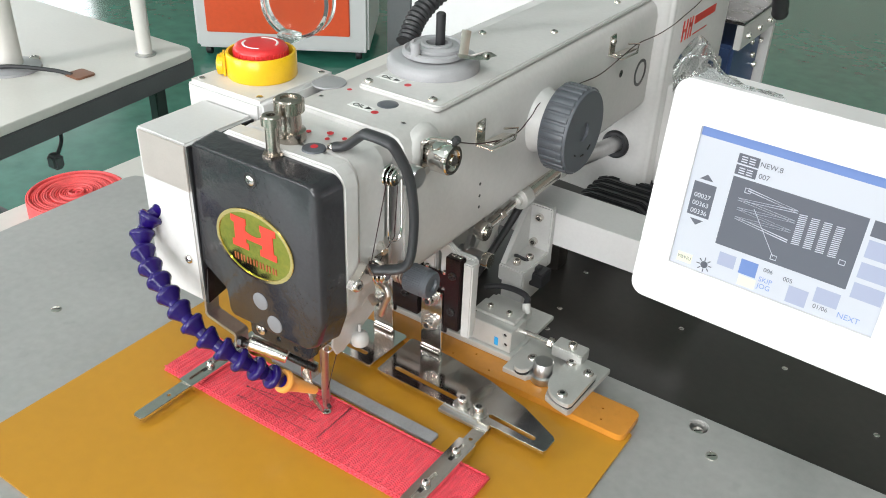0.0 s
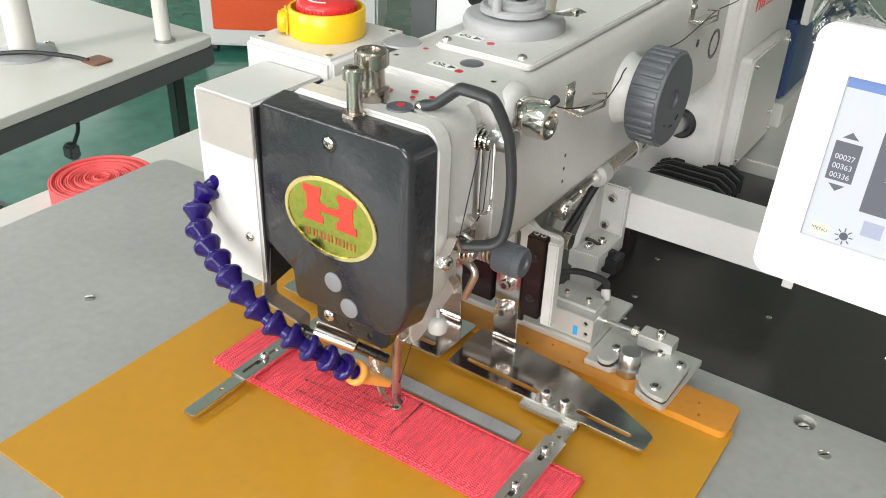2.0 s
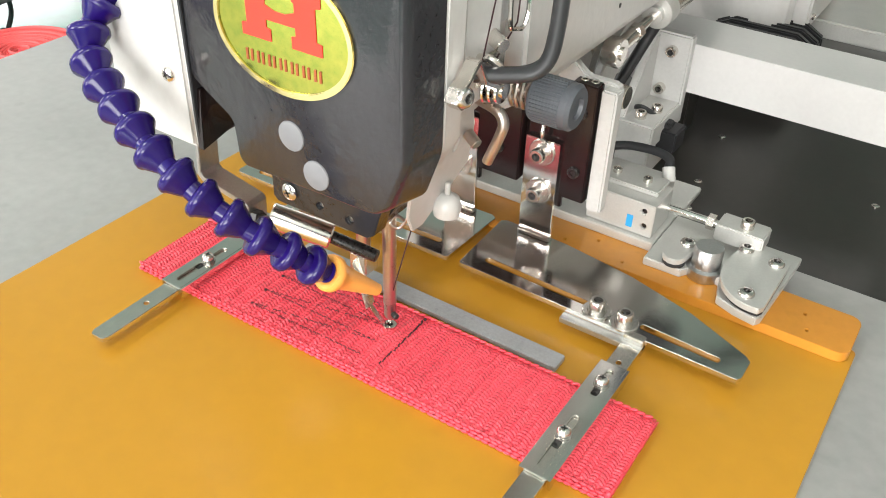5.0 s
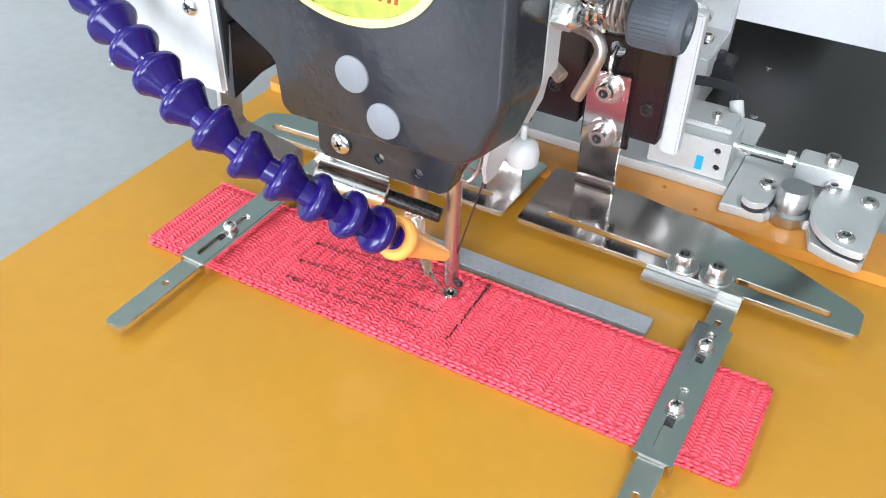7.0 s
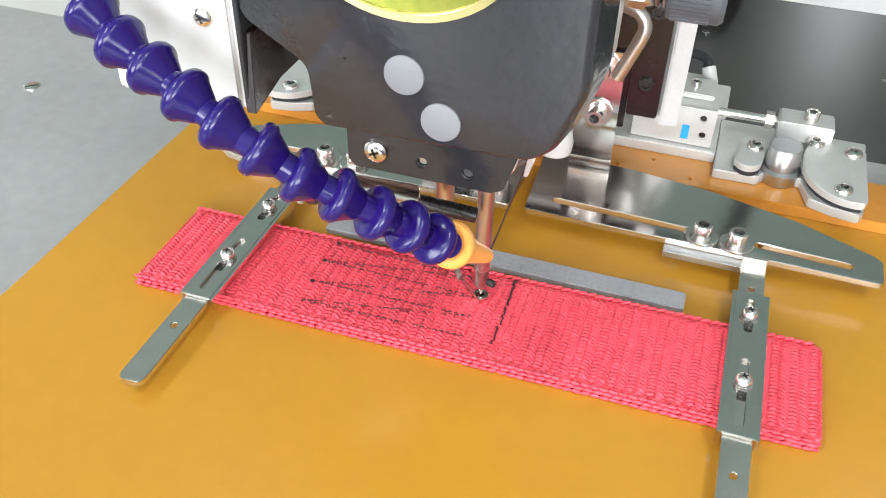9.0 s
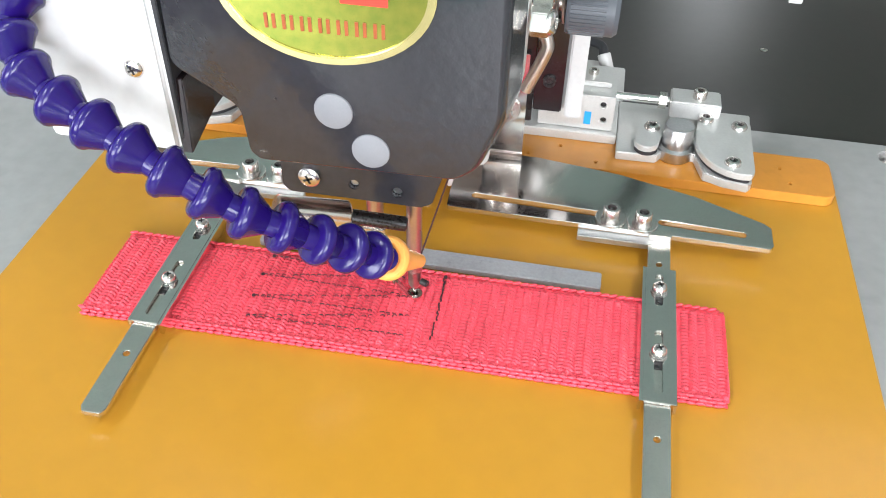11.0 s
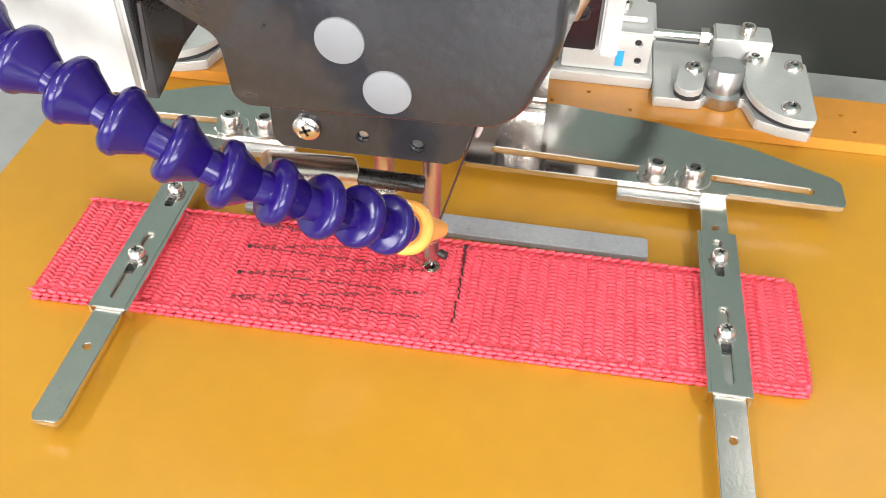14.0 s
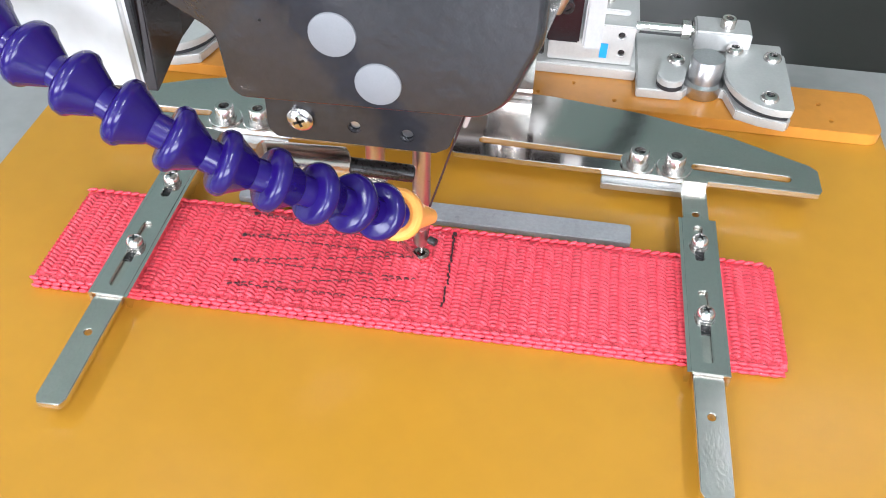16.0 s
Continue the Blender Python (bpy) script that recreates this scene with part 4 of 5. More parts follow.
# thread tension parts on the arm's side
bm = bmesh.new()
lathe(bm, (30, 90, 207.5), (1, 0, 0), [(0, 0), (8, 0), (8, 4), (6, 4.5), (6, 7), (10, 7.5), (10.4, 8.5), (10.4, 20.5), (9.6, 21.5), (7.2, 21.5), (7, 19.5), (4, 19.5), (3.6, 22), (0, 22)], 32)
ten = part("thread_tension", bm, CHROME, sm, "chrome thread tension cylinder")
bm = bmesh.new()
tube(bm, spline([(34, 80, 218), (38, 82, 222), (44, 90, 220), (51, 93, 218)], 5), 1.2, 8)
box(bm, 33, 35, 78, 86, 200, 220, 0.6)
part("bail", bm, CHROME, ten)
bm = bmesh.new()
rod(bm, (49, 93, 218), (52, 94, 222), 2.8, 12, 0.8)
part("cap", bm, BLACK_MATT, ten, "black cap")
bm = bmesh.new()
lathe(bm, (30, 66, 201.5), (1, 0, 0), [(0, 0), (7.4, 0), (7.4, 11), (6.8, 12), (0, 12)], 24)
part("side_knob", bm, STEEL, sm, "flat steel knob", smooth=40)
for (y, z, k) in ((52, 205, 3), (42, 138, 3)):
    bm = bmesh.new()
    for i in range(k):
        lathe(bm, (28 + i * 2.6, y, z), (1, 0, 0), [(0, 0), (6.8 - i * 0.7, 0), (7.2 - i * 0.7, 0.6), (6.8 - i * 0.7, 1.3), (3.2, 1.6), (3.2, 2.6), (0, 2.6)], 26)
    part("tension_disc", bm, CHROME, sm, "stacked chrome tension discs")
bm = bmesh.new()
pts = [(33, 46, 202), (33, 46, 166), (33, 50, 160), (34, 58, 163), (34, 58, 202)]
tube(bm, spline(pts, 4), 1.0, 8)
part("check_spring", bm, CHROME, sm, "long wire thread loop")
bm = bmesh.new()
box(bm, 24, 26, 44, 60, 160, 210, 0.5)
part("slot_plate", bm, STEEL, sm)
bm = bmesh.new()
rod(bm, (26, 44, 158), (34, 41, 156), 3.2, 12)
tube(bm, spline([(26, 34, 152), (34, 32, 154), (38, 36, 148), (33, 40, 144), (27, 38, 146)], 5), 1.6, 8)
box(bm, 22, 29, 32, 52, 140, 152, 0.8)
part("take_up_guide", bm, NICKEL, sm, "bent nickel thread guide")
# wire guard
bm = bmesh.new()
pts = spline([(6, 28, 226.5), (13, 30, 228.5), (25, 31, 238.5), (29, 31, 240), (42, 32, 239), (47, 34, 235), (51.5, 40, 219), (53, 43, 205), (54, 44.5, 186), (54, 43, 166), (52.5, 41, 155), (47, 38, 150), (38, 32, 149), (30, 27, 149)], 6)
tube(bm, pts, 4.9, 12, flat=0.62)
part("finger_guard", bm, GUARD_GREY, sm, "bent dark grey finger guard", smooth=60)
# clip and adjusting knob
bm = bmesh.new()
sheet(bm, [(5, 147), (8, 151.5), (13, 153), (18.5, 158.5), (21, 158.5), (26, 148.5), (36, 143), (44, 144), (44, 142.6), (36, 141.4), (25, 147), (20, 156.6), (13, 151), (14, 146), (9, 143)], 31.2, 37, "x", r=0.35)
clipp = part("wire_clip", bm, NICKEL, sm, "folded nickel clip")
screw("button", (36.8, 10, 148), (1, -0.2, 0.1), clipp, scale=0.95)
bm = bmesh.new()
coil = [(30 + i * 0.33, 60 + 7 * math.cos(i * 0.785), 131 + 7 * math.sin(i * 0.785)) for i in range(42)]
tube(bm, coil, 0.9, 6)
rod(bm, (28, 60, 131), (46, 60, 131), 3, 14)
part("knob_spring", bm, REFLECTING_STEEL, sm, "coiled steel spring")
bm = bmesh.new()
lathe(bm, (40, 60.4, 130), (1, 0, 0), [(0, 0), (9.3, 0), (9.7, 0.8), (9.7, 17), (8.4, 18.6), (4.6, 18.6), (4, 17), (0, 17)], 40)
teeth = [(60.4 + q * math.cos(2 * math.pi * (i + o) / 40), 130 + q * math.sin(2 * math.pi * (i + o) / 40)) for i in range(40) for q, o in ((10.0, 0.0), (10.0, 0.5), (9.7, 0.6), (9.7, 0.9))]
sheet(bm, teeth, 41.5, 54, "x", r=0)
part("adjusting_knob", bm, GREY_PLASTIC, sm, "dark grey ribbed adjusting knob")
bm = bmesh.new()
tube(bm, spline([(16, 47, 129), (26, 45, 128.6), (32.5, 43.5, 127.5), (35.2, 43, 124), (34.6, 42.8, 119), (29, 43, 104)], 6), 2.3, 12)
rod(bm, (16, 48, 111), (22, 46, 108), 2.6, 14)
part("lifting_hook", bm, REFLECTING_STEEL, sm, "bent polished steel hook")
# thread guides and thread along the arm
for y, z in ((155, 199), (368, 208)):
    bm = bmesh.new()
    box(bm, 30, 31.4, y - 6, y + 6, z - 9, z + 9, 0.5)
    tube(bm, [(31, y - 5, z - 8), (40, y + 2, z - 12), (44, y + 26, z - 11), (41, y + 36, z - 6), (36, y + 24, z - 4)], 1.0, 8)
    sheet(bm, [(31, y), (40, y + 4), (42, y + 30), (34, y + 26)], z - 9.5, z - 8.3, "z", r=0.2)
    g = part("thread_guide", bm, NICKEL, sm, "folded nickel thread guide")
    screw("cross", (31.4, y, z + 3), (1, 0, 0), g)
bm = bmesh.new()
tube(bm, spline([(36, 102, 213), (36, 125, 203), (37, 150, 194), (41, 186, 189), (38, 215, 193), (34, 240, 197), (33, 300, 192), (35, 340, 190), (40, 372, 199), (40, 404, 202), (46, 440, 204), (50, 480, 210), (52, 540, 226), (40, 600, 268)], 6), 0.45, 6)
tube(bm, [(33, 44, 204), (31, 30, 150), (20, 20, 140), (4, 26, 72), (-7, 26, 30)], 0.35, 6)
tube(bm, [(33, 56, 204), (33, 52, 162), (30, 38, 146)], 0.35, 6)
tube(bm, [(24, 34, 216), (27, 28, 160)], 0.35, 6)
part("sewing_thread", bm, THREAD, sm, "dark sewing thread")

# white side box with a steel plate
sb = thing("side_box", -103, 15, 97, "white sheet metal box with a blank steel plate", "electrical box")
bm = bmesh.new()
box(bm, -127.5, -80.5, -14, 45, 99, 217.5, 1.6, 3)
part("body", bm, BOX_WHITE, sb)
bm = bmesh.new()
box(bm, -123.5, -80, -15.2, -14.1, 184.5, 217, 0.4)
part("steel_plate", bm, TAG_STEEL, sb, "blank brushed steel plate")
screw("cross", (-89.9, -14.1, 130.6), (0, -1, 0), sb)
bm = bmesh.new()
box(bm, -80.4, -78.6, -13, 44, 101, 216, 0.3)
part("back_sheet", bm, BLACK_MATT, sb)
bm = bmesh.new()
sheet(bm, [(-13.5, 99), (8, 104), (11, 126), (-11, 126)], -80, -76.5, "x", r=0.3)
# dark slide material imitates the dark brown reflection on this tab
part("side_tab", bm, SLIDE, sb)

# emergency stop on its box
es = thing("emergency_stop", -108, 85, 200, "red emergency stop button in a yellow collar on a white box", "emergency stop")
bm = bmesh.new()
box(bm, -146, -74, 46, 124, 200, 227.5, 3, 3)
ebox = part("box", bm, BOX_WHITE, es)
for x, y in ((-138, 54), (-82, 54), (-82, 116), (-138, 116)):
    screw("slotted_small", (x, y, 227), (0, 0, 1), ebox)
ec = (-112, 87)
bm = bmesh.new()
lathe(bm, (*ec, 227.4), (0, 0, 1), [(0, 0), (24, 0), (24.8, 1), (24.8, 16.5), (24, 17.5), (22.4, 17.5), (22.4, 5), (0, 5)], 56)
lathe(bm, (ec[0] - 19.5, ec[1] - 17.5, 235), (-1, -0.8, 0), [(0, 0), (7, 0), (7, 4), (4, 5), (0, 5)], 20)
box(bm, -6, 6, -28.5, -23, 228, 244.5, 2, turn=Matrix.Translation((*ec, 0)) @ Matrix.Rotation(radians(-45), 4, "Z"))
part("collar", bm, YELLOW, es, "yellow plastic collar", smooth=50)
bm = bmesh.new()
lathe(bm, (*ec, 231), (0, 0, 1), [(0, 0), (14, -2), (14, 7), (18.2, 9), (18.8, 10), (18.8, 16), (17.6, 18), (14.5, 18.8), (0, 19.4)], 48)
teeth = [(ec[0] + q * math.cos(2 * math.pi * (i + o) / 40), ec[1] + q * math.sin(2 * math.pi * (i + o) / 40)) for i in range(40) for q, o in ((19.3, 0.0), (19.3, 0.5), (18.7, 0.6), (18.7, 0.9))]
sheet(bm, teeth, 241.5, 246.5, "z", r=0)
btn = part("button", bm, RED, es, "red mushroom button", smooth=60)
bm = bmesh.new()
for a0 in (0.3, 3.4):
    tube(bm, [(ec[0] + 12 * math.cos(a0 + 0.2 * i), ec[1] + 12 * math.sin(a0 + 0.2 * i), 249.9) for i in range(11)], 0.9, 6, flat=0.5)
part("arrow_ring", bm, WHITE_PRINT, btn)
bm = bmesh.new()
lid = [(0, 0), (24.5, 0), (26.5, 2), (26.5, 18), (25.8, 19), (25, 18), (25, 3.2), (23.5, 1.4), (0, 1.4)]
lathe(bm, (-118, 128, 268), (-0.35, 0.9, -0.1), lid, 44)
box(bm, -120, -106, 111, 124, 244, 250, 1)
part("lid", bm, CLEAR, es, "open clear plastic lid", smooth=50)

# flexible cooling hose
hose = thing("cooling_hose", -120, -12, 160, "violet-blue jointed plastic hose with an orange nozzle", "coolant hose")
line = spline([(-116, -6, 161), (-121.5, -15.5, 154.5), (-123.5, -22, 147.5), (-121, -28, 139.5), (-112, -33, 132.5), (-99.5, -36.7, 127), (-87.5, -40, 122.5), (-75.5, -43, 117), (-62, -44.4, 110.8), (-51, -43, 103),
               (-41, -40, 96.5), (-31, -36, 89.3), (-22, -29, 80.8), (-15.2, -21.1, 71.4), (-9.8, -12, 62.5)], 24)
acc = [0.0]
for p, q in zip(line, line[1:]):
    acc.append(acc[-1] + (q - p).length)


def along(s):
    s = max(0, min(acc[-1], s))
    i = max(k for k in range(len(acc)) if acc[k] <= s + 1e-9)
    if i >= len(line) - 1:
        return line[-1]
    return line[i].lerp(line[i + 1], (s - acc[i]) / max(1e-9, acc[i + 1] - acc[i]))


JOINTS = 14
seg_len = acc[-1] / JOINTS
prof = [(0, -0.8), (7.2, -0.8), (8.1, 0), (8.5, 0.8), (8.6, 2.4), (8.2, 3.2), (7.5, 3.8), (4.7, seg_len * 0.68), (4.3, seg_len * 0.71), (4.3, seg_len + 1.2), (0, seg_len + 1.2)]
bm = lathe(bmesh.new(), (0, 0, 0), (0, 0, 1), prof, 28)
joint_mesh = finish(bm, "joint", HOSE_BLUE, 45)
for i in range(JOINTS):
    p, q = along(i * seg_len), along((i + 1) * seg_len)
    link("joint", joint_mesh, hose, aim(p * K, q - p))
end = along(acc[-1])
ndir = Vector((-3.8, 11, 42)) - end
bm = bmesh.new()
lathe(bm, end - ndir.normalized() * 1, ndir, [(5.6, -2.5), (7.2, -2.5), (8.0, -1.4), (8.0, 1), (6.2, 3), (5.0, 11), (2.8, ndir.length), (2.0, ndir.length), (2.0, 6), (5.6, -2.5)], 28)
part("nozzle", bm, NOZZLE, hose, "orange plastic nozzle", smooth=50)
bm = bmesh.new()
lathe(bm, end - ndir.normalized() * 3, ndir, [(0, -2), (4.6, -1), (5.0, 2), (4, 5), (0, 6)], 20)
part("ball_end", bm, HOSE_BLUE, hose, smooth=60)

# laser pointer on a bent strap
lp = thing("laser_pointer", -45, 8, 60, "nickel marking light with a black tip on a bent steel strap", "marking light")
bm = bmesh.new()
sheet(bm, [(-101, 104), (-103.5, 70), (-101, 67.2), (-75, 62.6), (-74.2, 61.5), (-75, 53), (-72.6, 53), (-71.8, 63), (-73.5, 65), (-99.5, 69.6), (-101, 71.4), (-98.6, 104)], 3, 15, "y", r=0.3)
part("strap", bm, STEEL, lp)
bm = bmesh.new()
rod(bm, (-57, 2, 66), (-33, 15, 56.5), 6, 24, 0.8)
part("barrel", bm, NICKEL, lp)
bm = bmesh.new()
rod(bm, (-33, 15, 56.5), (-11, 20, 52), 3, 16)
part("tip", bm, BLACK, lp)
bm = bmesh.new()
rod(bm, (-76, 6, 56), (-50, 6, 60), 2.4, 12)
lathe(bm, (-71.5, 6, 56.7), (1, 0, 0.16), [(0, 0), (4, 0), (4, 4), (0, 4)], 6)
part("clamp_bolt", bm, BLACK, lp)

# ---- feed carriage behind the pallet ----
FEED[:] = 6.0, -2.0
gb = thing("guide_bracket", CX, 140, 8, "white guide plate with dark steel slide rails on an aluminium base", "slide guide")
bm = bmesh.new()
sheet(bm, [(mir(64, -1), 159.5), (64, 159.5), (64, 197), (mir(64, -1), 197)], 8.1, 13.5, "z", r=0.5)
part("base", bm, ALU, gb)
bm = bmesh.new()
outline = [(-74, 43), (42, 43), (42.5, 108), (40, 110.5), (25, 110.5), (14, 119), (-46, 119), (-57, 110.5), (-72, 110.5), (-74.5, 108)]
sheet(bm, outline, 132.5, 138, "y", [slot(9, 84, 9, 104, 2.4), slot(-41, 84, -41, 104, 2.4)], r=1.0)
for x in (35.8, -75.5):
    box(bm, x, x + 8, 126, 133.5, 42.5, 109, 1.0)
part("white_plate", bm, CAST, gb, "white painted guide plate")
for x0, x1, z0, z1 in ((-66, -53, 45.5, 107), (-28.5, -3.5, 46, 110), (21, 34.5, 46, 110)):
    bm = bmesh.new()
    box(bm, x0, x1, 124.5, 132.4, z0, z1, 0.6)
    r = part("slide_rail", bm, SLIDE, gb, "dark burnished slide rail")
    for z in (z0 + 16.5, z1 - 15):
        screw("socket_black", ((x0 + x1) / 2, 125.2, z), (0, -1, 0), r)
    for q in (0.3, 0.7):
        screw("socket_small", (x0 + (x1 - x0) * q, 130, z1 - 1.6), (0, 0, 1), r, scale=0.8)
for x0, x1 in ((-52.6, -29), (-3, 20.5)):
    bm = bmesh.new()
    sheet(bm, [(x0, 36), (x1, 36), (x1, 90), (x0, 90)], 129.6, 132.2, "y", [oval((x0 + x1) / 2, 84, 3.6, 3.6, 18)], r=0.5)
    sl = part("slider", bm, SLIDE, gb, "dark burnished slider")
    for q in (0.15, 0.85):
        screw("socket_small", (x0 + (x1 - x0) * q, 131, 90), (0, 0, 1), sl, scale=0.9)

# cast arm and side brackets
fa = thing("feed_carriage", CX, 250, 0, "cast grey feed carriage bolted behind the guide plate", "feed carriage")
bm = bmesh.new()
prof = [(335, 112), (335, 97), (300, 91), (232, 84), (196, 50), (150, 42), (141.5, 42), (141.5, 66), (165, 68), (186, 76), (214, 103), (232, 110), (300, 112)]
sheet(bm, prof, -38, 6, "x", r=3, seg=3)
part("arm", bm, CAST, fa, smooth=50)
for s in (1, -1):
    bm = bmesh.new()
    x0, x1 = sorted((mir(0, s), mir(26, s)))
    box(bm, x0, x1, 286, 294, 20, 80, 1.2)
    box(bm, x0, x1, 242, 288, 20, 36, 1.2)
    sheet(bm, [(244, 35), (287, 35), (287, 78), (280, 78)], *sorted((mir(0, s), mir(5, s))), "x", r=0.8)
    box(bm, *sorted((mir(2, s), mir(24, s))), 246, 284, -2, 20, 0.8)
    br = part("bracket", bm, CAST, fa)
    for x, z in ((14.6, 69), (11, 43)):
        screw("socket", (mir(x, s), 286, z), (0, -1, 0), br, "bolt")
    for x, y in ((13, 252), (18, 266)):
        screw("socket", (mir(x, s), y, 36), (0, 0, 1), br, "bolt")
bm = bmesh.new()
box(bm, 22, 36, 258, 276, 14, 28, 1)
box(bm, 20, 30, 262, 270, 28, 32, 0.8)
part("sensor", bm, BLACK_MATT, fa, "small black sensor")
bm = bmesh.new()
tube(bm, spline([(22, 266, 32), (10, 258, 40), (0, 270, 30)], 6), 1.6, 8)
part("sensor_cable", bm, BLACK_MATT, fa)

bm = bmesh.new()
sheet(bm, [(293.5, 41), (296, 41), (296, 70.5), (340, 70.5), (340, 73.5), (293.5, 73.5)], -196, 166, "x", r=0.4)
box(bm, 158, 166, 291.4, 293.4, 36, 44, 0.3)
beam = thing("feed_beam", CX, 310, -2, "long white folded sheet metal beam across the slide cover", "beam")
part("fold", bm, BOX_WHITE, beam)
for x in (-190, 8):
    bm = bmesh.new()
    box(bm, x, x + 14, 318, 338, -2, 70.4, 0.6)
    part("support", bm, COVER_BLACK, beam)

# pneumatic lift cylinders
for s in (1, -1):
    x = mir(17, s)
    pc = thing("air_cylinder", x, 280, 100, "nickel air cylinder with a ball joint rod end", "air cylinder", "lift cylinders")
    bm = bmesh.new()
    rod(bm, (x, 246, 109), (x, 312, 112), 8.2, 28, 0.8)
    part("barrel", bm, NICKEL, pc)
    bm = bmesh.new()
    lathe(bm, (x, 232, 108.2), (0, 1, 0.045), [(0, 0), (5, 0), (5, 4), (8.8, 4.5), (9.2, 5), (9.2, 16), (8.2, 16.5), (0, 16.5)], 28)
    part("front_cap", bm, ALU, pc, "aluminium front cap")
    bm = bmesh.new()
    rod(bm, (x, 296, 111.2), (x, 303, 111.6), 8.8, 28)
    box(bm, x - 6.8, x + 6.8, 302, 310, 103, 121, 1)
    for q in (-1, 1):
        box(bm, x + q * 5 - 1.8, x + q * 5 + 1.8, 308, 326, 103, 121, 1)
    part("end_cap", bm, ALU, pc, "aluminium end cap")
    bm = bmesh.new()
    rod(bm, (x, 206, 106), (x, 236, 108.5), 2.6, 16)
    lathe(bm, (x, 206, 106), (0, 1, 0.06), [(0, 0), (5, 0), (5, 5), (0, 5)], 6)
    part("piston_rod", bm, CHROME, pc)
    bm = bmesh.new()
    lathe(bm, (x + 4.5, 182, 104), (-1, 0, 0), [(3, 0), (7.5, 0), (8, 1), (8, 7.6), (7.5, 9), (3, 9), (3, 0)], 24)
    lathe(bm, (x + 5.5, 182, 104), (-1, 0, 0), [(0, 0), (3.6, 0), (3.6, 11), (0, 11)], 14)
    rod(bm, (x, 188, 104.6), (x, 207, 106), 4.0, 18)
    part("ball_joint", bm, NICKEL, pc)
    bm = bmesh.new()
    sheet(bm, slot(182, 104, 172, 86, 5), *sorted((x - s * 5, x - s * 9)), "x", r=0.5)
    rod(bm, (x - s * 14, 172, 86), (x + s * 13, 172, 86), 5.2, 20)
    sheet(bm, [(150, 60), (176, 66), (178, 86), (164, 92), (152, 84)], *sorted((x - s * 10, x - s * 15)), "x", r=0.8)
    part("lever", bm, STEEL, pc)
    bm = bmesh.new()
    rod(bm, (x + s * 9, 172, 86), (x + s * 15, 172, 86), 6.2, 20)
    lathe(bm, (x - s * 6, 182, 104), (-s, 0, 0), [(0, 0), (5, 0), (5, 5), (0, 5)], 6)
    part("nut", bm, NICKEL, pc)
    bm = bmesh.new()
    tube(bm, spline([(x - s * 2, 250, 101), (x - s * 8, 245, 84), (x - s * 14, 225, 60), (x - s * 20, 210, 40)], 6), 3.4, 10)
    part("air_hose", bm, BLACK_MATT, pc, "black air hose")

